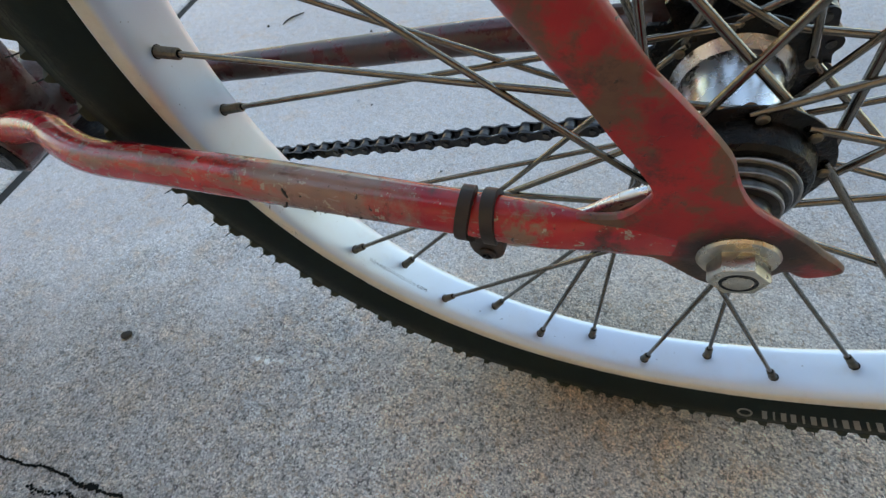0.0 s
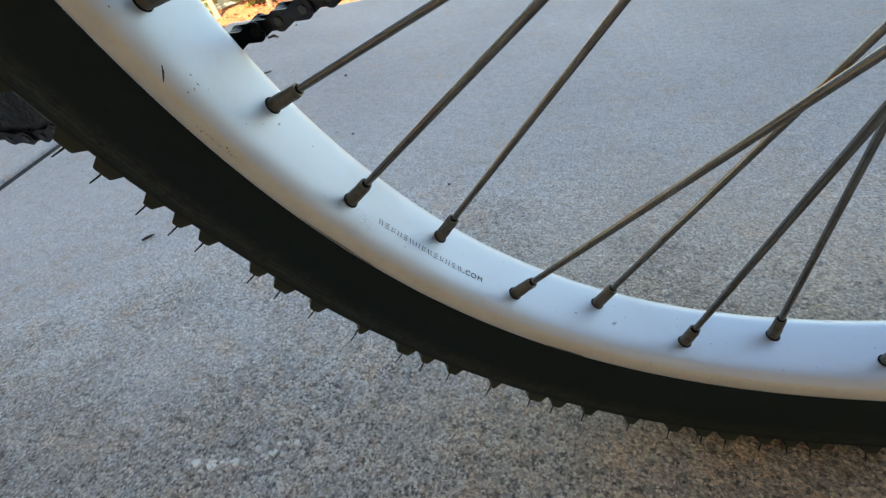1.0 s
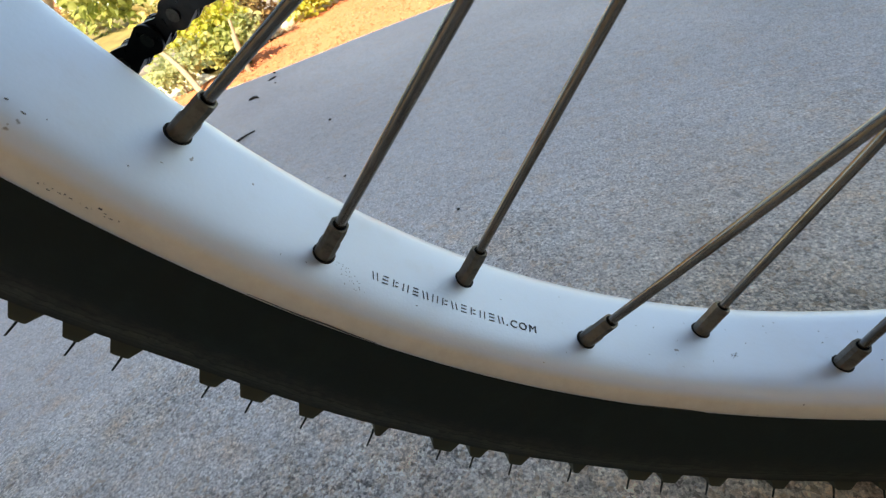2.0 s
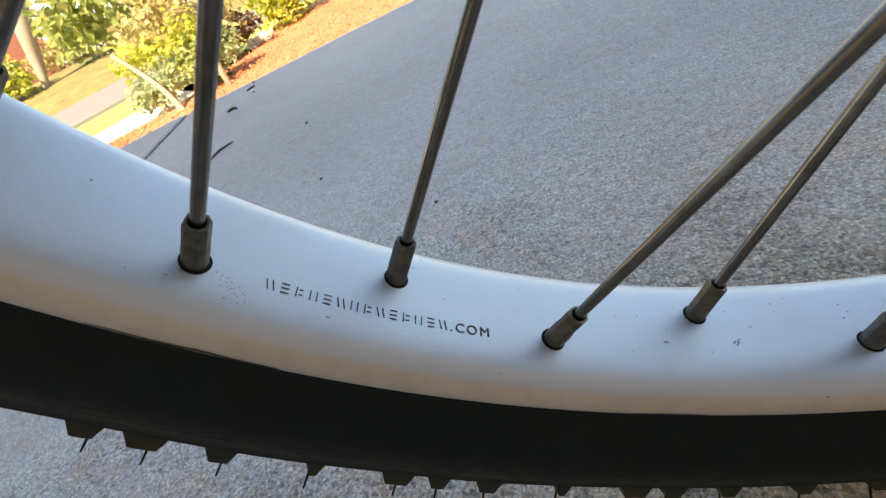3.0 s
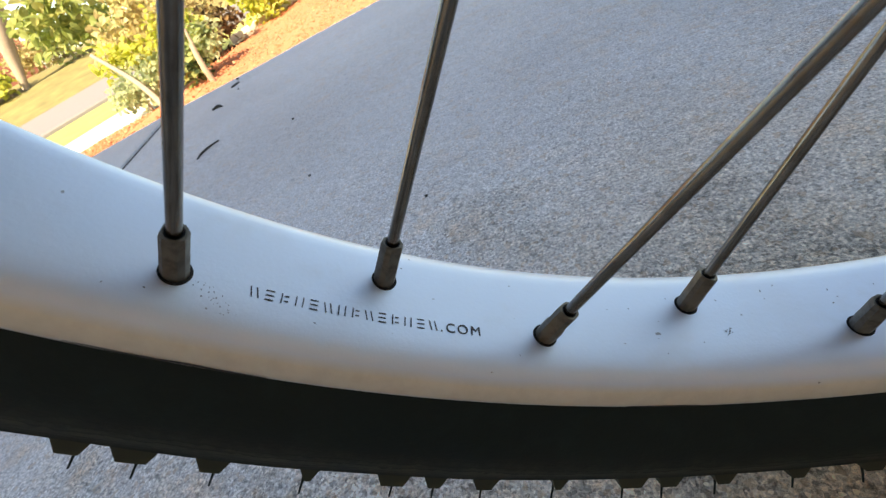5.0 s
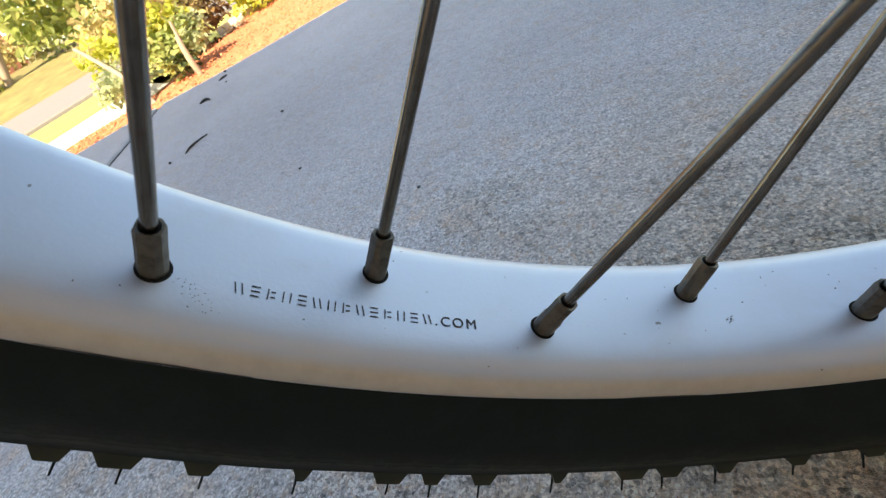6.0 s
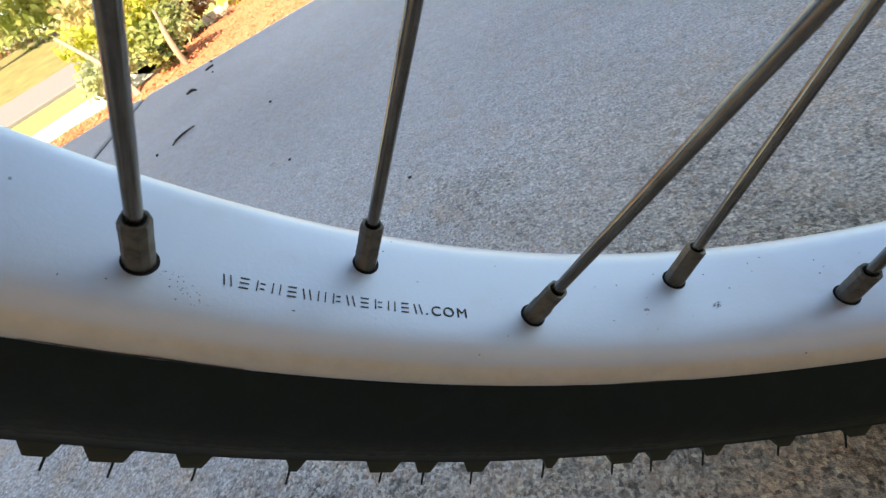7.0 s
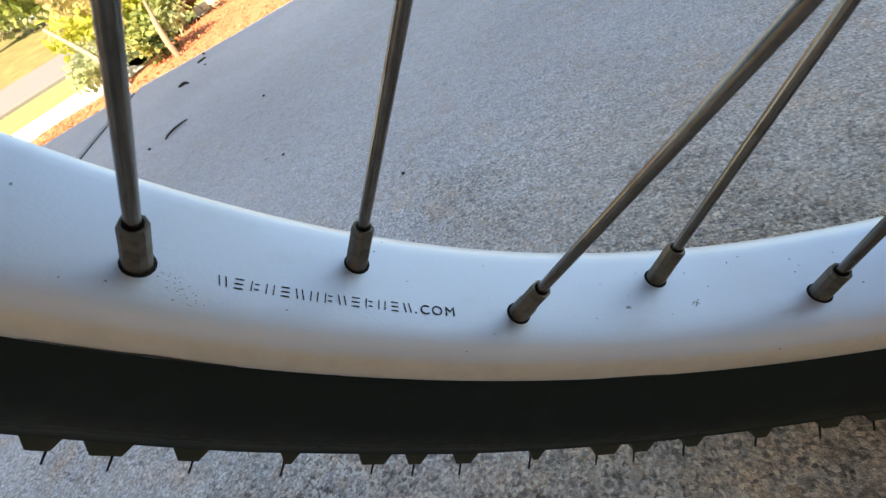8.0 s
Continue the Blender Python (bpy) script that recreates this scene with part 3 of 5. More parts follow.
# ---- the bicycle: built in the wheel's own frame (y along the axle, away from the camera) ----
LEAN, AXLE = 9.08, 0.3263
HUB_X, HUB_Z = -0.0063, 0.0015
bike = thing("bicycle", "worn red utility bicycle leaning on its stand, rear wheel", "bicycle", m=pose(0, 0, AXLE, LEAN, 0, 0))

BED = 0.2655
# the near half's bed is slightly crowned, the far half's flatter; both share the side wall and the hooked bead
rim_profile = []
for s in (-1, 1):
    bed = [(0.2652, 0.004), (0.26525, 0.0080), (0.26545, 0.0112), (0.26585, 0.0140), (0.2666, 0.0165)] if s < 0 else [(0.2652, 0.004), (0.2652, 0.0090), (0.2653, 0.0120), (0.26545, 0.0140), (0.2661, 0.0160)]
    half = bed + [(0.2678, 0.0184), (0.2695, 0.0198), (0.2715, 0.0207), (0.2736, 0.0212), (0.2752, 0.0214), (0.2762, 0.0211), (0.2764, 0.0204), (0.2756, 0.0196), (0.2735, 0.0190), (0.2725, 0.0120)]
    half = [(r, s * y) for r, y in half]
    rim_profile += half[::-1] if s < 0 else half
rim = part("rim", lathe("rim", rim_profile, 288, closed=True, smooth=40), ALLOY, bike, "wide satin silver alloy rim")

# tyre: carcass with a rounded shoulder
tyre_profile = []
for s in (-1, 1):
    half = [(0.3262, 0.004), (0.3260, 0.010), (0.3248, 0.0175), (0.3209, 0.0243), (0.3160, 0.0279), (0.3130, 0.0293), (0.3120, 0.0299), (0.3108, 0.0296), (0.3060, 0.0302), (0.3000, 0.0300), (0.2925, 0.0282), (0.2860, 0.0256), (0.2800, 0.0225), (0.2762, 0.0204), (0.2740, 0.0188)]
    half = [(r, s * y) for r, y in half]
    tyre_profile += half[::-1] if s < 0 else half
SEAT = [(-180, 0.0), (-100, 0.0), (-75, 0.0012), (-60, 0.0019), (-46, 0.0), (-35, -0.0010), (-22, -0.0013), (-5, -0.0009), (20, 0.0), (180, 0.0)]


def seated(angle):
    """How far the old tyre's near wall sits off its true line, along the axle."""
    angle = (angle + 180) % 360 - 180
    for (a0, d0), (a1, d1) in zip(SEAT, SEAT[1:]):
        if a0 <= angle <= a1:
            f = (angle - a0) / (a1 - a0)
            return d0 + (d1 - d0) * f * f * (3 - 2 * f)
    return 0.0


tyre_mesh = lathe("tyre", tyre_profile, 240, closed=True, smooth=40)
for v in tyre_mesh.vertices:
    if v.co.y < 0:
        r = math.hypot(v.co.x, v.co.z)
        v.co.y += seated(math.degrees(math.atan2(v.co.x, -v.co.z))) * min(1.0, max(0.0, (r - 0.2765) / 0.025))
tyre = part("tyre", tyre_mesh, TYRE, bike, "black knobbly rubber tyre")


def knob_mesh(length):
    """A tapered tread block: x along the tread, y across, z outwards."""
    bm = bmesh.new()
    lo = [bm.verts.new((sx * length / 2, sy * 0.0058, -0.0028)) for sx, sy in ((-1, -1), (1, -1), (1, 1), (-1, 1))]
    hi = [bm.verts.new((sx * (length / 2 - 0.0028), sy * 0.0047, 0.0034)) for sx, sy in ((-1, -1), (1, -1), (1, 1), (-1, 1))]
    bm.faces.new(lo[::-1])
    bm.faces.new(hi)
    for i in range(4):
        j = (i + 1) % 4
        bm.faces.new((lo[i], lo[j], hi[j], hi[i]))
    bmesh.ops.bevel(bm, geom=[e for e in bm.edges if e.verts[0].co.z > 0 and e.verts[1].co.z > 0], offset=0.0006, segments=1, affect="EDGES")
    return from_bm("knob", bm)


def tread_pose(angle, r, y, slope):
    """On the tyre at an angle from straight down; slope: how far the outward way leans along y."""
    a = radians(angle)
    out = Vector((math.sin(a) * math.cos(slope), math.sin(slope), -math.cos(a) * math.cos(slope)))
    fore = Vector((math.cos(a), 0, math.sin(a)))
    side = out.cross(fore)
    m = Matrix((fore, side, out)).transposed().to_4x4()
    m.translation = (r * math.sin(a), y, -r * math.cos(a))
    return m


KNOBS = {k: knob_mesh(k / 1000) for k in (7, 9, 10, 12, 14)}
NEAR = [(-71.5, 12), (-69.0, 12), (-65.7, 9), (-63.5, 9), (-61.3, 10), (-56.8, 10), (-54.3, 12), (-50.9, 10), (-46.2, 7), (-41.6, 12), (-39.2, 9), (-36.2, 10), (-31.6, 7), (-27.0, 12), (-24.6, 10), (-21.2, 9), (-16.7, 9), (-12.3, 10), (-9.4, 10)]
STEPS = [(2.4, 12), (3.3, 9), (2.3, 9), (2.1, 10), (4.5, 10), (2.5, 12), (3.4, 10), (2.3, 7), (2.4, 7), (4.2, 12), (2.9, 9), (3.4, 10)]
angle, i = -9.4, 0
while angle + STEPS[i % len(STEPS)][0] < 286:
    angle += STEPS[i % len(STEPS)][0]
    NEAR.append((angle, STEPS[i % len(STEPS)][1]))
    i += 1
hair_mesh = tube("hair", [(0, 0, 0), (0.0001, 0.0002, 0.0026), (-0.0001, 0.0003, 0.0066)], [0.00044, 0.00038, 0.00030], 6)
for angle, size in NEAR:
    part("knob", KNOBS[size], KNOB, tyre, "", tread_pose(angle, 0.3180, -0.0261 + seated(angle), -0.72 + random.uniform(-0.05, 0.05)))
    part("rubber_hair", hair_mesh, TYRE, tyre, "", tread_pose(angle + random.uniform(-0.15, 0.25), 0.3204, -0.0283 + seated(angle), -0.72 + random.uniform(-0.15, 0.1)))
bm = bmesh.new()
for row, (r, y, slope) in enumerate([(0.3183, 0.0262, 0.72), (0.3258, -0.0085, -0.1), (0.3258, 0.0085, 0.1)]):
    for q in range(100):
        src_mesh = KNOBS[(10, 12, 9, 10)[(q + row) % 4]]
        before = len(bm.verts)
        bm.from_mesh(src_mesh)
        bm.verts.ensure_lookup_table()
        bmesh.ops.transform(bm, matrix=tread_pose(q * 3.6 + 1.2 * row, r, y, slope), verts=bm.verts[before:])
tagged(part("tread_blocks", from_bm("tread_blocks", bm), KNOB, tyre), kind="stuff")

# spokes: 36, laced three-cross, two on each side by turns
FIRST, SHIFT, OFFSET = -55.11, 0.18, 0.0060
FLANGE_R, FLANGE_Y = 0.0258, 0.0228
LACE_X, LACE_Z = -0.0088, 0.0052
spoke_heads = []


def wheel_point(r, angle, y):
    a = radians(angle)
    return Vector((r * math.sin(a), y, -r * math.cos(a)))


# how far single holes were drilled off their true place: degrees along the rim, metres across it
DRILLED = {0: (0.15, -0.0002), 1: (-0.08, -0.0004), 2: (0.13, 0.0002), 3: (0.0, -0.0002), 4: (0.38, 0.0007), 5: (-0.04, -0.0003), 6: (0.05, 0.0005)}
nipple_mesh = None
for i in range(36):
    near = i % 2 == 0
    s = -1 if near else 1
    off, aside = DRILLED.get(i, (0.0, 0.0))
    at = FIRST + 10 * i + s * SHIFT + off
    ahead = (i // 2) % 2 == 1
    foot = wheel_point(BED + 0.0004, at, s * OFFSET + aside)
    head = wheel_point(FLANGE_R, at - off - 9.3 + (73.6 if ahead else -73.6), s * (FLANGE_Y + (0.0006 if ahead else -0.0006))) + Vector((LACE_X, 0, LACE_Z))
    spoke_heads.append((head, s * (-0.0034 if ahead else 0.0034)))
    length = (head - foot).length
    if nipple_mesh is None:
        usual = length
        spoke_mesh = tube("spoke", [(0, 0, 0.0), (0, 0, length - 0.004), (0, 0, length)], [0.00148, 0.00148, 0.0013], 12)
        bm = bmesh.new()
        rings = []
        for z, r, square in ((-0.004, 0.00288, 0), (0.0066, 0.00288, 0), (0.0074, 0.00250, 1), (0.0141, 0.00250, 1), (0.0149, 0.0023, 1), (0.0149, 0.0020, 0), (0.0130, 0.0018, 0)):
            ring = []
            for k in range(12):
                c, d = math.cos(math.pi * k / 6), math.sin(math.pi * k / 6)
                f = (c ** 4 + d ** 4) ** -0.25 if square else 1.0
                ring.append(bm.verts.new((r * f * c, r * f * d, z)))
            rings.append(ring)
        for r0, r1 in zip(rings, rings[1:]):
            for k in range(12):
                bm.faces.new((r0[k], r0[(k + 1) % 12], r1[(k + 1) % 12], r1[k]))
        bm.faces.new(rings[0])
        bm.faces.new(rings[-1])
        nipple_mesh = from_bm("nipple", bm, 25)
        # dark plug and disc stand for shaded recesses round spoke and nipple
        mouth_mesh = tube("nipple_mouth", [(0, 0, 0.0128), (0, 0, 0.0146)], 0.00188, 12)
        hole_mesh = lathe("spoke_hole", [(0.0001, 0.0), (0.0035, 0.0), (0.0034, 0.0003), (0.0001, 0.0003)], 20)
    spoke = part("spoke", spoke_mesh, SPOKE, bike, "", along(foot, head) @ Matrix.Diagonal((1, 1, length / usual, 1)))
    part("nipple", nipple_mesh, NIPPLE, spoke, "tarnished brown spoke nipple", pose(0, 0, 0, 0, 0, 23 * i % 90) @ Matrix.Diagonal((1, 1, usual / length, 1)))
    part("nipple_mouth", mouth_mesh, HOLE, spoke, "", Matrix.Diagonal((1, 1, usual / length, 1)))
    a = radians(at)
    inward = Vector((-math.sin(a), 0, math.cos(a)))
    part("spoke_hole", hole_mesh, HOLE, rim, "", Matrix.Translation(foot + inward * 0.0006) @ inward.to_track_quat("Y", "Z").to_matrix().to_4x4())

# maker's mark on the rim: letter-sized plain strokes in dark ink, then the lettering after the point
def mark_mesh(strokes):
    bm = bmesh.new()
    for cx, cy, sx, sy, lean in strokes:
        for v in bmesh.ops.create_cube(bm, size=1.0)["verts"]:
            v.co = Vector((v.co.x * sx + cx + lean * v.co.y, v.co.y * sy + cy, v.co.z * 0.00012))
    return from_bm("mark", bm)


HIGH, THIN = 0.0027, 0.00028
marks = [mark_mesh([(-0.0007, 0, THIN, HIGH, 0.0006), (0.0007, 0, THIN, HIGH, 0.0006)]),
         mark_mesh([(0, 0.00122, 0.0019, THIN, 0), (0, 0, 0.0019, THIN, 0), (0, -0.00122, 0.0019, THIN, 0)]),
         mark_mesh([(-0.0008, 0, THIN, HIGH, 0), (0.0008, 0, THIN, HIGH, 0)]),
         mark_mesh([(-0.0007, 0, THIN, HIGH, 0), (0.0004, 0.0007, 0.0010, THIN, 0), (0.0004, -0.0007, 0.0010, THIN, 0)])]
for q in range(14):
    part("mark", marks[(0, 1, 3, 2, 1, 0, 2, 3)[q % 8]], INK, rim, "", tread_pose(-51.62 + q * 12.75 / 17.4, BED - 0.0004, -0.0064, 0))


def letter(body, size):
    curve = bpy.data.curves.new("lettering", "FONT")
    curve.body, curve.size, curve.extrude, curve.align_x = body, size, 0.0001, "CENTER"
    ob = new("lettering", curve)
    bpy.context.view_layer.update()
    me = bpy.data.meshes.new_from_object(ob.evaluated_get(bpy.context.evaluated_depsgraph_get()))
    bpy.data.objects.remove(ob)
    return me


for body, at in ((".", -41.60), ("C", -41.06), ("O", -40.33), ("M", -39.55)):
    part("lettering", letter(body, 0.0039), INK, rim, "", tread_pose(at, BED - 0.0004, -0.0064 - 0.0014, 0) @ pose(0, 0, 0, 180, 0, 0))
# scuffs and specks on the rim
speck = [lathe("scuff", [(0.00005, 0.0), (r, 0.0), (r * 0.8, 0.00012), (0.00005, 0.00012)], 7) for r in (0.00012, 0.0002, 0.0004)]
SCUFFS = [(-21.6, 0.0015, 1, 1.2), (-27.5, -0.0105, 0, 1), (-30.5, 0.004, 0, 1), (-44.0, 0.0105, 1, 1), (-56.0, -0.0118, 0, 2), (-57.5, -0.013, 0, 2), (-55.0, -0.0095, 0, 2), (-48.5, -0.0112, 0, 3), (-70.5, -0.0125, 1, 2), (-69.8, -0.0132, 1, 3), (-22.8, 0.007, 0, 2), (-19.5, 0.0095, 0, 3), (-15.0, 0.005, 0, 2), (-12.0, -0.004, 1, 2)]
for q in range(20):
    SCUFFS.append((random.uniform(-95, 20), random.uniform(-0.0125, 0.0125), 0, random.uniform(1, 2.5)))
for q in range(26):
    f = random.random()
    SCUFFS.append((-53.9 + 1.5 * f + random.gauss(0, 0.25), -0.0075 - 0.006 * f + random.gauss(0, 0.0006), 0, random.uniform(0.45, 1.3)))
for q in range(18):
    SCUFFS.append((-23.0 + random.gauss(0, 0.16), -0.004 + random.gauss(0, 0.0006), 0, random.uniform(0.8, 2.0)))
SCUFFS += [(-27.3, 0.0, 0, 1.2), (-37.0, -0.0125, 0, 1.5), (-15.5, 0.003, 1, 1.6), (-15.3, 0.0078, 0, 2.5), (-18.5, 0.0112, 0, 2)]
for at, y, size, longer in SCUFFS:
    a = radians(at)
    inward = Vector((-math.sin(a), 0, math.cos(a)))
    m = Matrix.Translation(wheel_point(BED - 0.00035, at, y)) @ inward.to_track_quat("Y", "Z").to_matrix().to_4x4() @ pose(0, 0, 0, 0, random.uniform(0, 180), 0) @ Matrix.Diagonal((longer, 1, 1, 1))
    part("scuff", speck[size], SMUDGE, rim, "", m)
# scrapes on the rim's side and along its bead
for spots, thick in (([(-58.0, 0.2751, 0.0214), (-55.0, 0.2750, 0.0215), (-53.5, 0.2747, 0.0215), (-52.0, 0.2750, 0.0215), (-50.0, 0.2752, 0.0215)], 0.00022), ([(-72.0, 0.2667, 0.0170), (-71.6, 0.2676, 0.0182), (-71.2, 0.2690, 0.0195)], 0.0003), ([(-30.0, 0.2752, 0.0215), (-27.0, 0.2750, 0.0215), (-25.5, 0.2752, 0.0215)], 0.0002)):
    path = smooth_line([wheel_point(r, at, -y) for at, r, y in spots], 5)
    part("scrape", tube("scrape", path, [thick * (0.3 + 0.7 * math.sin(math.pi * (k + 0.5) / len(path))) for k in range(len(path))], 6), INK, rim)
for k in range(16):
    at, r = -68.0 + 3.2 * k / 15 + random.uniform(-0.1, 0.1), 0.2717 + random.gauss(0, 0.0004)
    y = 0.02066 + 0.30 * (r - 0.2717)
    path = [wheel_point(r, at, -y), wheel_point(r + random.gauss(0, 0.0001), at + random.uniform(0.05, 0.16), -y)]
    part("scrape", tube("scrape", path, random.uniform(0.00010, 0.00022), 6), INK, rim)
# print moulded on the tyre's side: plain bars and a round badge
bar_mesh = block("print_bar", (0.0034, 0.0105, 0.0007))
thin_mesh = block("print_bar", (0.0014, 0.0105, 0.0007))
for q in range(16):
    part("print_bar", thin_mesh if q % 3 == 1 else bar_mesh, PALE, tyre, "pale moulded print on the sidewall", tread_pose(23.2 + q * 1.2, 0.2940, -0.0287, -1.885))
part("print_badge", lathe("print_badge", [(0.0040, -0.0004), (0.0054, -0.0004), (0.0054, 0.0004), (0.0040, 0.0004)], 24, closed=True), PALE, tyre, "pale round moulded badge", tread_pose(20.6, 0.2940, -0.0287, -1.885) @ pose(0, 0, 0, 90, 0, 0))

# hub
HUB = Matrix.Translation((HUB_X, 0, HUB_Z))
SHELL = Matrix.Translation((LACE_X, 0, LACE_Z))
hub = part("hub_shell", lathe("hub_shell", [(0.006, -0.0250), (0.0230, -0.0246), (0.0226, -0.0225), (0.0205, -0.0205), (0.0187, -0.0170), (0.0180, -0.010), (0.0180, 0.012), (0.0188, 0.0180), (0.0208, 0.0205), (0.0226, 0.0225), (0.0230, 0.0246), (0.006, 0.0250)], 72), CHROME, bike, "polished chrome coaster hub shell", SHELL)
for s in (-1, 1):
    part("flange", lathe("flange", [(0.010, s * 0.0221), (0.0284, s * 0.0221), (0.0291, s * 0.0225), (0.0291, s * 0.0232), (0.0284, s * 0.0236), (0.010, s * 0.0236)], 64), GREASE, hub, "greasy dark steel spoke flange")
part("hub_cone", lathe("hub_cone", [(0.006, -0.0238), (0.0240, -0.0238), (0.0232, -0.0290), (0.0222, -0.0318), (0.0205, -0.0332), (0.006, -0.0334)], 56), GREASE, hub, "dark greasy hub end")
part("dust_cap", lathe("dust_cap", [(0.005, -0.0330), (0.0186, -0.0330), (0.0190, -0.0352), (0.0182, -0.0362), (0.0168, -0.0364), (0.0164, -0.0388), (0.0154, -0.0394), (0.0142, -0.0394), (0.0138, -0.0420), (0.0126, -0.0426), (0.0108, -0.0426), (0.0108, -0.0490), (0.005, -0.0490)], 56), PIN, hub, "stepped greasy dark dust cap")
for r, y, t in ((0.0188, -0.0352, 0.0006), (0.0162, -0.0385, 0.0004), (0.0136, -0.0420, 0.0006)):
    part("cap_ring", lathe("cap_ring", [(r + t * math.cos(k * math.pi / 4), y + t * math.sin(k * math.pi / 4)) for k in range(8)], 56, closed=True), DULL, hub, "thin bright ring on the dust cap")
part("axle", lathe("axle", [(0.0001, -0.0712), (0.0030, -0.0712), (0.0041, -0.0706), (0.0044, -0.0698), (0.0044, 0.0698), (0.0041, 0.0706), (0.0001, 0.0712)], 24), ZINC, hub, "", SHELL.inverted() @ HUB @ Matrix.Translation((-0.0010, 0.0018, 0.0022)))
# each spoke's bent elbow and its head on the other side of the flange
head_mesh = lathe("spoke_head", [(0.0001, -0.0010), (0.0014, -0.0008), (0.0021, 0.0), (0.0014, 0.0008), (0.0001, 0.0010)], 12)
elbow_mesh = tube("elbow", [(0, -0.0019, 0), (0, 0.0019, 0)], 0.00145, 10)
for at, through_y in spoke_heads:
    place = SHELL.inverted() @ Matrix.Translation(at)
    part("elbow", elbow_mesh, SPOKE, hub, "", place @ Matrix.Translation((0, through_y * 0.5, 0)))
    part("spoke_head", head_mesh, NIPPLE, hub, "", place @ Matrix.Translation((0, through_y, 0)))

# axle nuts
for s in (-1, 1):
    seat = HUB @ (Matrix.Translation((-0.0010, 0.0018, 0.0022)) if s < 0 else Matrix())
    nut = part("axle_nut", lathe("axle_nut", [(0.0048, s * 0.0606), (0.0117, s * 0.0606), (0.0119, s * 0.0614), (0.0112, s * 0.0624), (0.0090, s * 0.0630), (0.0048, s * 0.0632)], 48), ZINC, bike, "zinc-plated flanged axle nut", seat)
    hexagon = [(0.0087 * math.cos(math.pi * k / 3 + 0.35), 0.0087 * math.sin(math.pi * k / 3 + 0.35)) for k in range(6)]
    part("hexagon", plate("hexagon", hexagon, s * 0.0628, s * 0.0704, 0.0009), ZINC, nut)
    part("thread_gap", lathe("thread_gap", [(0.0044, s * 0.0702), (0.0056, s * 0.0702), (0.0053, s * 0.0706), (0.0044, s * 0.0706)], 32, closed=True), GREASE, nut)

# dropouts with the flattened foot of each seat stay
DROP = [(-0.0900, 0.0985), (-0.0815, 0.0880), (-0.0708, 0.0762), (-0.0621, 0.0640), (-0.0529, 0.0515), (-0.0446, 0.0415), (-0.0375, 0.0315), (-0.0372, 0.0260), (-0.0425, 0.0165), (-0.0500, 0.0135), (-0.0580, 0.0110), (-0.0580, -0.0050), (-0.0500, -0.0066), (-0.0436, -0.0072), (-0.0350, -0.0064), (-0.0274, -0.0060), (-0.0184, -0.0112), (-0.0079, -0.0173), (0.0010, -0.0165), (0.0070, -0.0110), (0.0112, -0.0020), (0.0148, -0.0030), (0.0182, -0.0036), (0.0222, -0.0010), (0.0250, 0.0020), (0.0246, 0.0050), (0.0165, 0.0110), (0.0108, 0.0155), (0.0008, 0.0220), (-0.0088, 0.0285), (-0.0147, 0.0355), (-0.0183, 0.0416), (-0.0226, 0.0490), (-0.0350, 0.0616), (-0.0466, 0.0721), (-0.0563, 0.0795), (-0.0662, 0.0900), (-0.0748, 0.1010)]
frame_label = "chipped red frame tube with worn paint"
soft = smooth_line([(x - 0.0027, 0, z - 0.0003) for x, z in DROP], 3)
for s in (-1, 1):
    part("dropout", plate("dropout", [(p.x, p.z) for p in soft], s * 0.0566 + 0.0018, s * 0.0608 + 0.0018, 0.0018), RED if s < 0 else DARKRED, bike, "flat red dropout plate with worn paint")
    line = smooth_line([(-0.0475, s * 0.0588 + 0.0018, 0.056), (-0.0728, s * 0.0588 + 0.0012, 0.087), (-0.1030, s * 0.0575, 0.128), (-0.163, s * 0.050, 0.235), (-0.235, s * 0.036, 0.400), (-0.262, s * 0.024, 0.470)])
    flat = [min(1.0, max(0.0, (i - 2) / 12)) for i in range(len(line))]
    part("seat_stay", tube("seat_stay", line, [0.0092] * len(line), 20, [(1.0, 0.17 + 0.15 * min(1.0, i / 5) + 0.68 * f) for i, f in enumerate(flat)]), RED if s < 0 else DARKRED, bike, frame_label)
STAY = [(-0.026, -0.0574, 0.0032), (-0.046, -0.0573, 0.0026), (-0.080, -0.0565, 0.0018), (-0.130, -0.0540, -0.0012), (-0.200, -0.0500, -0.0062), (-0.270, -0.0470, -0.0116), (-0.315, -0.0445, -0.0156), (-0.345, -0.0370, -0.0176), (-0.372, -0.0270, -0.0212), (-0.400, -0.0225, -0.0262), (-0.425, -0.0220, -0.0330), (-0.446, -0.0220, -0.0400)]


def stay_r(x):
    """The tube swells from its crimped end towards the bottom bracket."""
    return 0.0078 + 0.0010 * min(1.0, max(0.0, (-0.046 - x) / 0.02)) + 0.0013 * min(1.0, max(0.0, (-0.09 - x) / 0.10))


line = smooth_line(STAY)
ease = [min(1.0, max(0.0, (-0.026 - p.x) / 0.052)) for p in line]
shape = [(1.28 - 0.28 * f, 0.24 + 0.76 * f * f * (3 - 2 * f)) for f in ease]
stay = part("chain_stay", tube("chain_stay", line, [stay_r(p.x) for p in line], 24, shape), RUBBED, bike, frame_label)
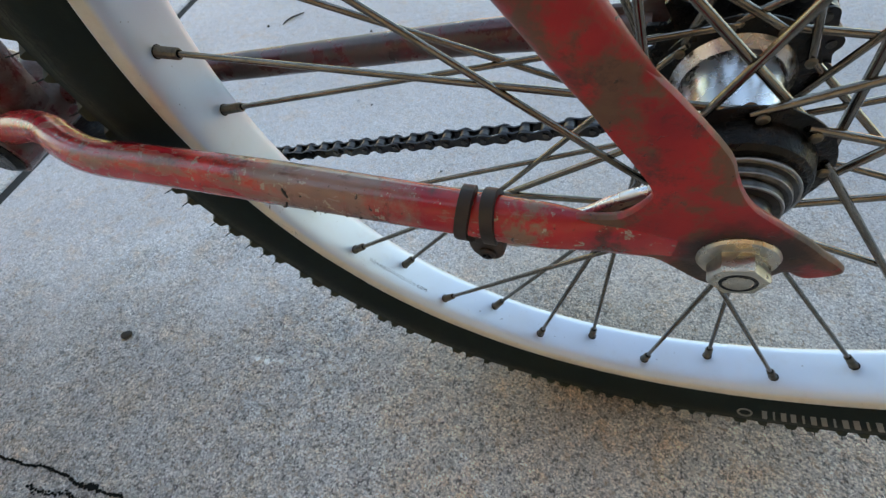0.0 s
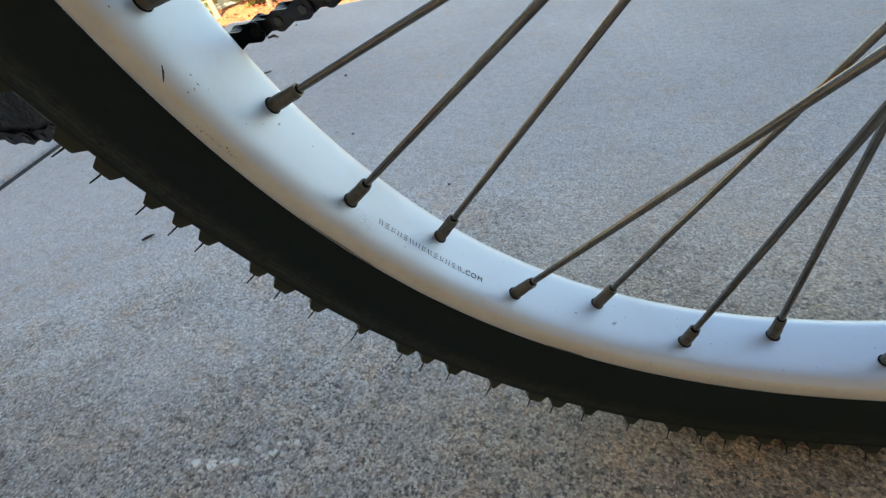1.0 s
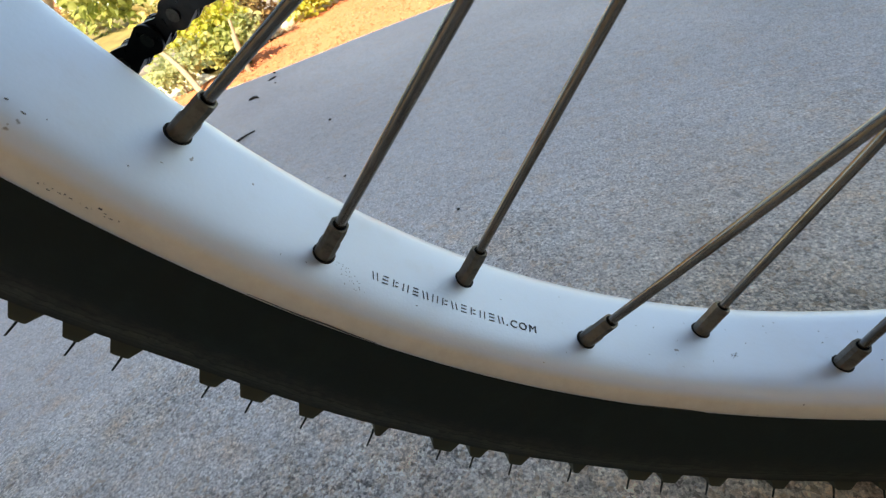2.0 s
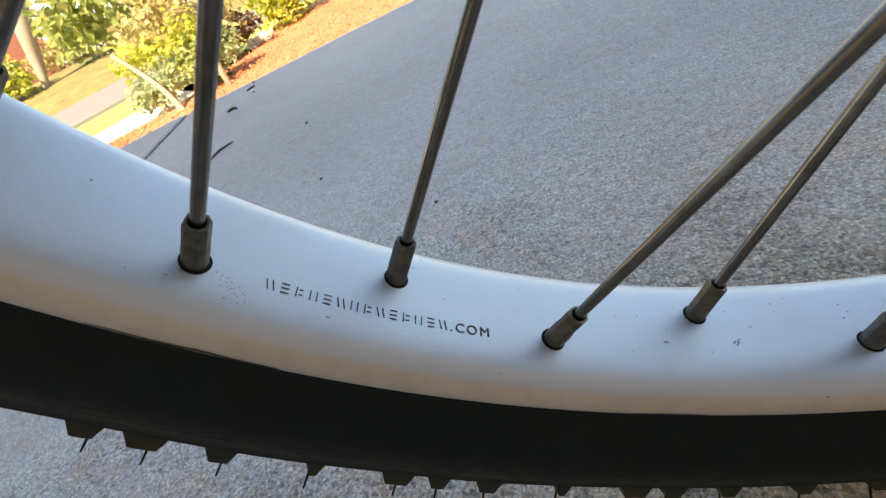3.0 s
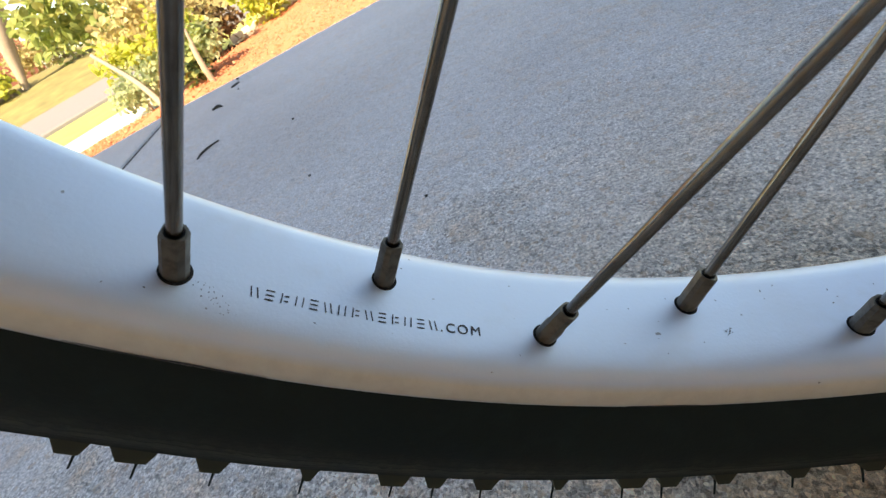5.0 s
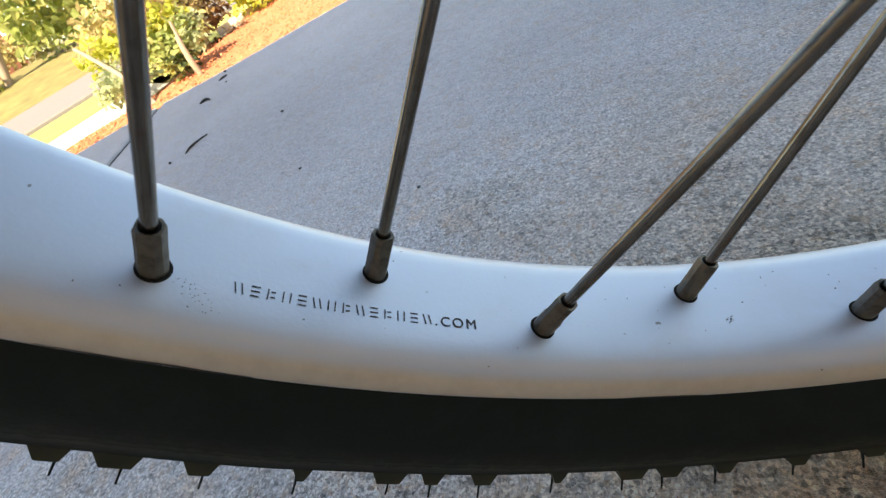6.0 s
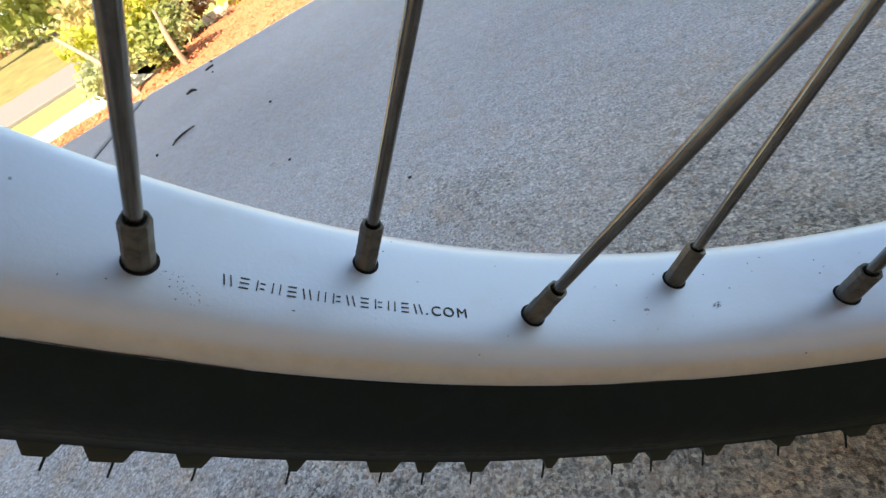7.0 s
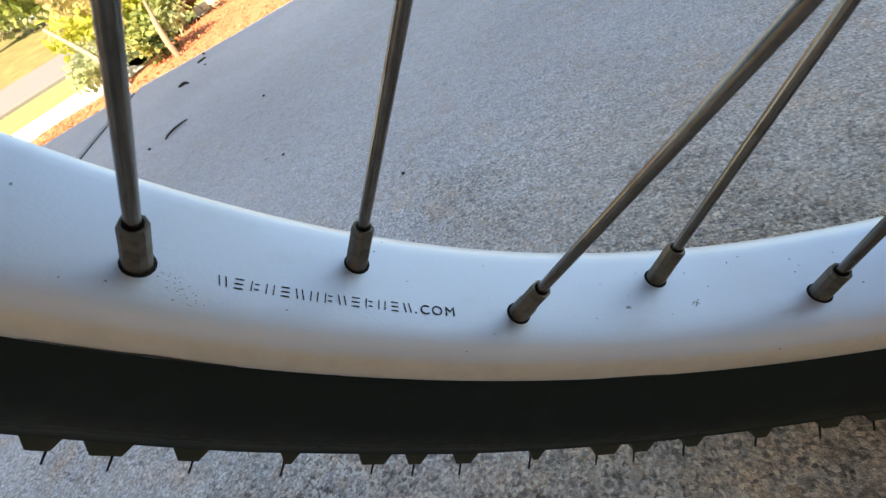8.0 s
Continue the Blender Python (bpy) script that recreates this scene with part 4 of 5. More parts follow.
# scratches worn through to dark metal
for pts in ([(-0.1790, 0.35), (-0.1815, 0.75), (-0.1870, 1.25), (-0.1900, 1.45)], [(-0.1800, -0.35), (-0.1775, 0.05)], [(-0.1660, 0.75), (-0.1690, 1.15)], [(-0.1615, 0.80), (-0.1640, 1.20)], [(-0.1500, 0.6), (-0.1505, 0.8)], [(-0.1425, 0.55), (-0.1435, 0.7)]):
    path = []
    for x, a in pts:
        near = min(line, key=lambda p: abs(p.x - x))
        r = stay_r(x)
        path.append((x, near.y - r * math.cos(a - 0.42), near.z - r * math.sin(a - 0.42)))
    path = smooth_line(path, 4)
    part("scratch", tube("scratch", path, [0.0003 + 0.0004 * math.sin(math.pi * (k + 0.5) / len(path)) for k in range(len(path))], 6), TWIG, stay, "dark scratch in the paint")
STAY_R = [(-0.040, 0.0580, 0.002), (-0.106, 0.0590, -0.004), (-0.200, 0.0600, -0.021), (-0.270, 0.0590, -0.033), (-0.320, 0.0540, -0.039), (-0.350, 0.0430, -0.041), (-0.395, 0.0300, -0.042), (-0.425, 0.0260, -0.044)]
line = smooth_line(STAY_R)
part("chain_stay", tube("chain_stay", line, [0.0088] * len(line), 24), DARKRED, bike, "dark red frame tube with worn paint")
BB = Vector((-0.430, 0.0, -0.047))
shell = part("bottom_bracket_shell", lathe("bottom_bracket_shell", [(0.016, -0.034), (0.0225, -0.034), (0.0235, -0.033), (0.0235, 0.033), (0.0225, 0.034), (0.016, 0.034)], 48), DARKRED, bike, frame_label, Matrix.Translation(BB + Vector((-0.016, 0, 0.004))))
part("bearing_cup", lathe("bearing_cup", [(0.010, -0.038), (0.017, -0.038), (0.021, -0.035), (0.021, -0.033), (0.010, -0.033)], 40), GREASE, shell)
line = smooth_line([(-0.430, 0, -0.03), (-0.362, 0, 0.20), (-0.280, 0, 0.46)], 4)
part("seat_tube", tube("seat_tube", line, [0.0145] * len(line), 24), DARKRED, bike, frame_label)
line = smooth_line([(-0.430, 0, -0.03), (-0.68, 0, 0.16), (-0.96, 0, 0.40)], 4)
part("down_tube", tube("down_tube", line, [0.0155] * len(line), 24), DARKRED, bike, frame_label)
part("stand_bracket", block("stand_bracket", (0.045, 0.040, 0.006), (-0.385, 0, -0.052), 0.001), GREASE, bike, "dark kickstand bracket plate")

# coaster brake arm and its clamp round the chain stay
arm_outline = [(0.0040, 0.0), (0.0020, 0.0100), (-0.0060, 0.0165), (-0.0180, 0.0202), (-0.0385, 0.0224), (-0.0462, 0.0152), (-0.0545, 0.0048), (-0.0740, -0.0060), (-0.0950, -0.0085), (-0.1010, -0.0140), (-0.1010, -0.0220), (-0.0940, -0.0274), (-0.0810, -0.0276), (-0.0660, -0.0224), (-0.0480, -0.0155), (-0.0200, -0.0110), (0.0010, -0.0080)]
arm = part("brake_arm", plate("brake_arm", arm_outline, -0.0510, -0.0480, 0.0009), ARM, bike, "bare steel coaster brake arm")
groove = smooth_line([(-0.0430, -0.0518, -0.0112), (-0.0600, -0.0518, -0.0178), (-0.0700, -0.0518, -0.0208), (-0.0765, -0.0518, -0.0205), (-0.0775, -0.0518, -0.0165), (-0.0735, -0.0518, -0.0120), (-0.0560, -0.0518, -0.0050)], 4)
part("raised_edge", tube("raised_edge", smooth_line([(-0.030, -0.0495, 0.0208), (-0.0388, -0.0495, 0.0198), (-0.0482, -0.0495, 0.0125), (-0.0585, -0.0495, 0.0020), (-0.0760, -0.0495, -0.0068), (-0.0940, -0.0495, -0.0095)], 5), 0.0020, 12), CHROME, arm, "bright rounded edge")
# thin dark plate laid over the arm's upper face
panel = [(-0.0440, 0.0120), (-0.0372, 0.0180), (-0.0200, 0.0165), (-0.0120, 0.0080), (-0.0300, 0.0010), (-0.0520, 0.0010)]
part("pressed_panel", plate("pressed_panel", panel, -0.0516, -0.0508, 0.0004), CLAMP, arm, "dark panel on the upper brake arm")
part("pressed_edge", tube("pressed_edge", groove, 0.0007, 8), PRESSED, arm)
clamp_outline = [(-0.0985, -0.0050), (-0.0990, -0.0100), (-0.0985, -0.0150), (-0.0972, -0.0195), (-0.0945, -0.0225), (-0.0905, -0.0238), (-0.0868, -0.0226), (-0.0845, -0.0195), (-0.0836, -0.0150), (-0.0838, -0.0100), (-0.0845, -0.0050)]
clamp = part("clamp", plate("clamp", clamp_outline, -0.0615, -0.0520, 0.0018), CLAMP, bike, "dark strap clamp round the chain stay")
for x, lean_x, meet in ((-0.0995, -0.0012, 0.0042), (-0.0888, 0.0015, -0.0015)):
    bm = bmesh.new()
    ring = []
    for k in range(40):
        a = 2 * math.pi * k / 40
        row = []
        for r, dx in ((0.0090, -0.0028), (0.0112, -0.0024), (0.0112, 0.0024), (0.0090, 0.0028)):
            row.append(bm.verts.new((x + dx + lean_x * -math.sin(a) + meet * max(0.0, -math.sin(a)) ** 2, -0.0560 + 0.90 * r * math.cos(a), 0.0015 + r * 1.10 * math.sin(a))))
        ring.append(row)
    for k in range(40):
        for q in range(4):
            bm.faces.new((ring[k][q], ring[k][(q + 1) % 4], ring[(k + 1) % 40][(q + 1) % 4], ring[(k + 1) % 40][q]))
    part("strap", from_bm("strap", bm, 40), CLAMP, clamp)
part("screw", lathe("screw", [(0.0001, -0.0630), (0.0026, -0.0632), (0.0036, -0.0624), (0.0036, -0.0600), (0.0001, -0.0600)], 24), CLAMP, clamp, "", Matrix.Translation((-0.0908, 0, -0.0172)))

for turn in (20, 110):
    part("screw_slot", block("screw_slot", (0.0034, 0.0010, 0.0007)), GREASE, clamp, "", Matrix.Translation((-0.0908, -0.0632, -0.0172)) @ pose(0, 0, 0, 0, turn, 0))

# chain, sprocket and chainring
CHAIN_Y, PITCH = 0.0425, 0.0127
R_SPROCKET, R_RING = 0.0326, 0.0931


def link_mesh(name, gap, high):
    """Two figure-eight plates and their rollers."""
    bm = bmesh.new()
    n = 10
    for s in (-1, 1):
        outline = []
        for k in range(n + 1):
            a = math.pi / 2 + math.pi * k / n
            outline.append((-PITCH / 2 + high * math.cos(a), high * math.sin(a)))
        outline.append((0, -high * 0.62))
        for k in range(n + 1):
            a = -math.pi / 2 + math.pi * k / n
            outline.append((PITCH / 2 + high * math.cos(a), high * math.sin(a)))
        outline.append((0, high * 0.62))
        a = [bm.verts.new((x, s * gap, z)) for x, z in outline]
        b = [bm.verts.new((x, s * (gap + 0.0011), z)) for x, z in outline]
        bm.faces.new(a)
        bm.faces.new(b)
        for i in range(len(a)):
            j = (i + 1) % len(a)
            bm.faces.new((a[i], b[i], b[j], a[j]))
    bm.faces.index_update()
    plates = len(bm.faces)
    for x in (-PITCH / 2, PITCH / 2):
        for r, w in ((0.0038, gap), (0.0018, gap + 0.0018)):
            a = [bm.verts.new((x + r * math.cos(math.pi * k / 6), -w, r * math.sin(math.pi * k / 6))) for k in range(12)]
            b = [bm.verts.new((x + r * math.cos(math.pi * k / 6), w, r * math.sin(math.pi * k / 6))) for k in range(12)]
            bm.faces.new(a)
            bm.faces.new(b)
            for i in range(12):
                j = (i + 1) % 12
                bm.faces.new((a[i], b[i], b[j], a[j]))
    bm.faces.index_update()
    for f in bm.faces:
        f.material_index = 1 if f.index >= plates else 0
    me = from_bm(name, bm, 30)
    me.materials.append(BLACK)
    me.materials.append(PIN)
    return me


inner_link, outer_link = link_mesh("link", 0.0019, 0.0040), link_mesh("link", 0.0033, 0.0042)
HUB_C = Vector((HUB_X, 0, HUB_Z))
centre_gap = Vector((BB.x, 0, BB.z)) - HUB_C
dist, base = centre_gap.length, math.atan2(centre_gap.z, centre_gap.x)
tilt = math.acos((R_SPROCKET - R_RING) / dist)
chain = bpy.data.objects.new("chain", None)
scene.collection.objects.link(chain)
chain.parent = bike
tagged(chain, "greasy black roller chain")
loop = []


def arc(c, r, a0, a1):
    n = 60
    for k in range(n + 1):
        a = a0 + (a1 - a0) * k / n
        loop.append(Vector((c.x + r * math.cos(a), CHAIN_Y, c.z + r * math.sin(a))))


a_top, a_low = base - tilt, base + tilt
arc(HUB_C, R_SPROCKET, a_top, a_low - 2 * math.pi)
arc(BB, R_RING, a_low, a_top)
loop.append(loop[0].copy())
run, where = 0.0, 0.0
lengths = [(b - a).length for a, b in zip(loop, loop[1:])]
total = sum(lengths)
count = int(total / PITCH) // 2 * 2


def on_loop(d):
    d %= total
    for a, b, seg in zip(loop, loop[1:], lengths):
        if d <= seg and seg > 0:
            return a.lerp(b, d / seg)
        d -= seg
    return loop[-1]


for i in range(count):
    p, q = on_loop(i * total / count), on_loop((i + 1) * total / count)
    mid, way = (p + q) / 2, (q - p).normalized()
    m = Matrix((way, Vector((0, 1, 0)), way.cross(Vector((0, 1, 0))))).transposed().to_4x4()
    m.translation = mid
    part("link", inner_link if i % 2 else outer_link, BLACK, chain, "", m)


def toothed(name, teeth, r, y0, y1, hole):
    outline = []
    for k in range(teeth * 4):
        a = 2 * math.pi * k / (teeth * 4)
        rr = r + (0.0035 if k % 4 in (1, 2) else -0.0035)
        outline.append((rr * math.cos(a), rr * math.sin(a)))
    inner = [(hole * math.cos(2 * math.pi * k / (teeth * 4)), hole * math.sin(2 * math.pi * k / (teeth * 4))) for k in range(teeth * 4)]
    n = len(outline)
    verts = [(x, y, z) for y in (y0, y1) for ring in (outline, inner) for x, z in ring]
    faces = []
    for i in range(n):
        j = (i + 1) % n
        faces += [(i, j, n + j, n + i), (2 * n + i, 3 * n + i, 3 * n + j, 2 * n + j), (i, 2 * n + i, 2 * n + j, j), (n + i, n + j, 3 * n + j, 3 * n + i)]
    return mesh_of(name, verts, faces)


part("sprocket", toothed("sprocket", 16, R_SPROCKET, CHAIN_Y - 0.0012, CHAIN_Y + 0.0012, 0.012), GREASE, hub, "greasy dark rear sprocket")
ring = part("chainring", toothed("chainring", 46, R_RING, CHAIN_Y - 0.0014, CHAIN_Y + 0.0014, 0.066), BLACK, bike, "greasy blackened steel chainring", Matrix.Translation(BB))
part("rim_band", lathe("rim_band", [(0.066, CHAIN_Y - 0.0022), (0.0855, CHAIN_Y - 0.0022), (0.0855, CHAIN_Y + 0.002), (0.066, CHAIN_Y + 0.002)], 72, closed=True), GREASE, ring)
for k in range(5):
    a = 2 * math.pi * k / 5 + 0.3
    part("spider_arm", tube("spider_arm", [(0.015 * math.cos(a), CHAIN_Y + 0.001, 0.015 * math.sin(a)), (0.07 * math.cos(a), CHAIN_Y, 0.07 * math.sin(a))], [0.008, 0.006], 12, [(1, 0.35), (1, 0.3)]), ARM, ring)
crank = part("crank", tube("crank", [(-0.03, -0.050, 0.01), (-0.05, -0.053, 0.03), (-0.12, -0.070, 0.13)], [0.010, 0.010, 0.009], 16, [(1, 0.6), (1, 0.6), (1, 0.6)]), DULL, bike, "dull chrome crank arm", Matrix.Translation(BB))
part("spindle", tube("spindle", [(-0.03, -0.050, 0.01), (-0.016, -0.034, 0.004), (0, 0.045, 0)], 0.009, 20), CHROME, crank)

# lettering pressed into the brake arm
flat = letter("JAPAN", 0.0036)
part("lettering", flat, PRESSED, arm, "", pose(-0.0624, -0.0512, -0.0150, 90, -18, 0) @ Matrix.Diagonal((0.95, 1, 1, 1)))

# ---- small things on the slab ----
def twig(points, r, label, name="twig"):
    line = smooth_line(points, 4)
    n = len(line)
    thing(name, label, "twig", tube(name, line, [r * (0.45 + 0.55 * math.sin(math.pi * (i + 0.5) / n)) for i in range(n)], 8), TWIG, group="twigs on the slab")


twig([(-0.760, 0.722, 0.002), (-0.757, 0.740, 0.004), (-0.749, 0.760, 0.004), (-0.738, 0.784, 0.002)], 0.0023, "short dark curved twig lying on the concrete")
twig([(-0.906, 1.080, 0.002), (-0.890, 1.088, 0.004), (-0.872, 1.076, 0.002)], 0.0036, "dark crumpled scrap of bark on the concrete")
twig([(-0.924, 1.255, 0.002), (-0.916, 1.268, 0.002), (-0.908, 1.282, 0.002)], 0.0030, "small dark twig near the slab edge")
twig([(-0.60, 0.20, 0.002), (-0.597, 0.206, 0.002), (-0.592, 0.212, 0.002)], 0.0016, "tiny dark splinter on the concrete")
pebble_bm = bmesh.new()
bmesh.ops.create_icosphere(pebble_bm, subdivisions=2, radius=1.0)
for v in pebble_bm.verts:
    v.co *= 1 + 0.25 * noise.noise(v.co * 1.7)
pebble_mesh = from_bm("pebble", pebble_bm, 60)
pebble_mesh.materials.append(TWIG)
for x, y, r in [(-0.540, -0.043, 0.0054), (-0.794, 0.712, 0.0032), (-0.945, 1.350, 0.004), (-0.872, 1.195, 0.003), (-0.534, 0.713, 0.0028), (-0.425, 0.452, 0.0018), (-0.252, 0.306, 0.0016)]:
    thing("pebble", "small dark pebble lying on the concrete", "pebble", pebble_mesh, None, group="pebbles on the slab", m=pose(x, y, r * 0.45, 0, 0, 40 * r * 1000) @ Matrix.Diagonal((r * 1.3, r, r * 0.6, 1)))
# pale flecks worn into the slab, and the dirt-filled crack near the wheel
verts, faces = [], []


def flake(x, y, r, z=0.0012):
    base_i = len(verts)
    n = 7
    for k in range(n):
        a = 2 * math.pi * k / n
        rr = r * random.uniform(0.5, 1.2)
        verts.append((x + rr * math.cos(a), y + rr * math.sin(a), z))
    for k in range(n):
        a = 2 * math.pi * k / n
        verts.append((x + 1.1 * r * math.cos(a), y + 1.1 * r * math.sin(a), -0.001))
    faces.append(tuple(range(base_i, base_i + n)))
    for k in range(n):
        j = (k + 1) % n
        faces.append((base_i + k, base_i + n + k, base_i + n + j, base_i + j))


for cx, cy, n, spread in [(-0.352, -0.031, 9, 0.006), (-0.338, -0.029, 9, 0.005), (-0.362, -0.030, 6, 0.003), (-0.313, -0.016, 8, 0.005), (-0.306, -0.010, 4, 0.003)]:
    for k in range(n):
        flake(cx + random.gauss(0, spread), cy + random.gauss(0, spread * 0.45), random.uniform(0.0009, 0.0022), random.uniform(0.0009, 0.0020))
tagged(thing("pale_flecks", "pale flecks of old paint on the concrete", "paint flecks", mesh_of("pale_flecks", verts, faces), PALE_FLECK), kind="stuff")
verts, faces = [], []
for k in range(420):
    x = -1.00 + 0.72 * k / 420 + random.uniform(-0.001, 0.001)
    y = -0.190 + 0.0022 * math.sin(23 * x) + 0.0016 * math.sin(71 * x) + 0.0008 * math.sin(190 * x) + random.gauss(0, 0.0005)
    lump = max(0.0, math.sin(61 * x + 2 * math.sin(17 * x))) ** 3
    flake(x, y + random.gauss(0, 0.0016) * lump, random.uniform(0.0010, 0.0017) + 0.0016 * lump * random.random(), random.uniform(0.0006, 0.0014))
for k in range(46):
    x = -0.520 + 0.075 * k / 46
    flake(x, -0.2035 + 0.003 * math.sin(90 * x) + random.gauss(0, 0.0012), random.uniform(0.0006, 0.0016), 0.0008)
tagged(thing("crack_dirt", "black dirt and moss filling a crack in the slab", "crack", mesh_of("crack_dirt", verts, faces), CRACK), kind="stuff")


# ---- the sunlit bed beyond the slab ----
def bed_height(x, y):
    return -0.014 + 0.010 * math.sin(3 * x + 5 * y) * math.sin(7 * x)


marks_x = [-4.0 + 0.25 * i for i in range(26)]


def edge_y(x):
    for (x1, y1), (x0, y0) in zip(EDGE, EDGE[1:]):
        if x0 <= x <= x1:
            return y0 + (y1 - y0) * (x - x0) / (x1 - x0)
    return EDGE[0][1]


def bed_back(x):
    """Where the bed ends: at the footpath, or far behind among the shrubs."""
    return max(edge_y(x) + 0.02, x + 2.22 / 0.7071 if x < -1.45 else 3.6)


verts, faces = [], []
for x in marks_x:
    for k in range(9):
        y0, y1 = edge_y(x) - 0.03, bed_back(x)
        y = y0 + (y1 - y0) * k / 8
        verts.append((x, y, bed_height(x, y) if 0 < k < 8 else -0.03))
for i in range(len(marks_x) - 1):
    for k in range(8):
        faces.append((i * 9 + k, (i + 1) * 9 + k, (i + 1) * 9 + k + 1, i * 9 + k + 1))
thing("mulch_bed", "orange bark mulch bed in full sun along the slab", "mulch bed", mesh_of("mulch_bed", verts, faces, 60), MULCH_BED, "structure")
verts, faces = [], []
for k in range(9000):
    x = random.uniform(-1.9, 0.9)
    y0, y1 = edge_y(x) + 0.012, min(bed_back(x), edge_y(x) + 1.7)
    if y1 - y0 < 0.02:
        continue
    y = random.uniform(y0, y1)
    m = Matrix.Translation((x, y, bed_height(x, y) + 0.006)) @ Euler((random.gauss(0, 0.22), random.gauss(0, 0.22), random.uniform(0, 6.3))).to_matrix().to_4x4()
    a, b, c = random.uniform(0.002, 0.007), random.uniform(0.0015, 0.004), random.uniform(0.0008, 0.0015)
    base_i = len(verts)
    for sx, sy, sz in ((-1, -1, -1), (1, -0.7, -1), (0.8, 1, -1), (-0.9, 0.8, -1), (-0.9, -0.8, 1), (0.9, -0.6, 1), (0.7, 0.8, 1), (-0.8, 0.7, 1)):
        verts.append(m @ Vector((a * sx, b * sy, c * sz)))
    for f in ((4, 5, 6, 7), (0, 1, 5, 4), (1, 2, 6, 5), (2, 3, 7, 6), (3, 0, 4, 7)):
        faces.append(tuple(base_i + q for q in f))
tagged(thing("mulch_chips", "loose orange bark chips covering the bed", "mulch", mesh_of("mulch_chips", verts, faces), MULCH), kind="stuff")

# edging stones at the back of the bed
for k in range(9):
    f = k / 8
    x, y = -1.50 + 0.42 * f, 2.58 + 0.56 * f
    one = block("edging_stone", (0.020 + 0.006 * random.random(), 0.088, 0.05), (0, 0, -0.004), 0.007)
    thing("edging_stone", "pale rough edging stone behind the mulch", "edging", one, STONE, group="edging stones", m=pose(x, y, 0, random.uniform(-3, 3), random.uniform(-3, 3), -36.9 + random.uniform(-3, 3)))


# ---- shrubs ----
def leaf_cloud(clumps, count, size, droop=0.3):
    """Many small folded leaves in uneven clumps (x, y, z, radius)."""
    verts, faces = [], []
    weights = [c[3] ** 2 for c in clumps]
    for _ in range(count):
        cx, cy, cz, r = random.choices(clumps, weights)[0]
        d = Vector((random.gauss(0, 1), random.gauss(0, 1), random.gauss(0, 0.8))).normalized() * r * random.uniform(0.35, 1.05)
        p = Vector((cx, cy, cz)) + d
        if p.z < 0.0:
            p.z = random.uniform(0.0, 0.05)
        m = Matrix.Translation(p) @ Euler((random.gauss(-0.5, 0.6), random.gauss(0, 0.5), random.uniform(0, 6.3))).to_matrix().to_4x4()
        L, w = size * random.uniform(0.6, 1.25), size * random.uniform(0.30, 0.5)
        base_i = len(verts)
        for x, y, z in ((0, 0, 0), (w * 0.8, L * 0.25, 0.12 * w), (w, L * 0.55, 0.2 * w), (w * 0.5, L * 0.85, 0.0), (0, L, -droop * L * 0.4), (-w * 0.5, L * 0.85, 0.0), (-w, L * 0.55, 0.2 * w), (-w * 0.8, L * 0.25, 0.12 * w), (0, L * 0.5, -0.08 * w)):
            verts.append(m @ Vector((x, y, z)))
        for a, b in ((0, 1), (1, 2), (2, 3), (3, 4), (4, 5), (5, 6), (6, 7), (7, 0)):
            faces.append((base_i + a, base_i + b, base_i + 8))
    return mesh_of("leaves", verts, faces)


def shrub(name, label, foot, stems, clumps, count, size, material, r=0.012, kinds=()):
    root = tagged(new(name), label, "shrub")
    root.location = foot
    f = Vector(foot)
    for tip in stems:
        t = Vector(tip) - f
        line = smooth_line([Vector((0, 0, -0.03)), t * 0.4 + Vector((random.uniform(-0.02, 0.02), random.uniform(-0.02, 0.02), 0)), t], 4)
        part("stem", tube("stem", line, [r * (1 - 0.55 * i / len(line)) for i in range(len(line))], 8), BARK, root, "pale woody stem")
    part("leaves", leaf_cloud([(c[0] - f.x, c[1] - f.y, c[2] - f.z, c[3]) for c in clumps], count, size), material, root)
    for extra_clumps, extra_count, extra_size, extra_mat in kinds:
        part("leaves", leaf_cloud([(c[0] - f.x, c[1] - f.y, c[2] - f.z, c[3]) for c in extra_clumps], extra_count, extra_size), extra_mat, root)
    return root


shrub("shrub", "broad-leaved green shrub on a leaning pale stem", (-1.32, 1.48, -0.01), [(-1.60, 1.70, 0.235)],
      [(-1.98, 2.06, 0.40, 0.13), (-2.04, 2.10, 0.48, 0.12), (-1.86, 2.10, 0.36, 0.12), (-1.82, 2.06, 0.47, 0.14)], 300, 0.054, LEAF_OLIVE, 0.013,
      kinds=[([(-1.62, 1.95, 0.24, 0.13), (-1.50, 2.00, 0.26, 0.12), (-1.52, 2.05, 0.40, 0.15), (-1.74, 2.05, 0.24, 0.10)], 650, 0.034, LEAF_DRY), ([(-1.62, 1.80, 0.19, 0.08), (-1.50, 1.80, 0.17, 0.08)], 260, 0.030, LEAF_YELLOW)])
shrub("shrub", "pale feathery low shrub beside the footpath", (-1.50, 1.64, -0.01), [(-1.52, 1.66, 0.10)],
      [(-1.47, 1.64, 0.06, 0.07), (-1.55, 1.64, 0.07, 0.07), (-1.43, 1.72, 0.11, 0.07), (-1.55, 1.76, 0.13, 0.06)], 800, 0.022, LEAF_PALE, 0.006)
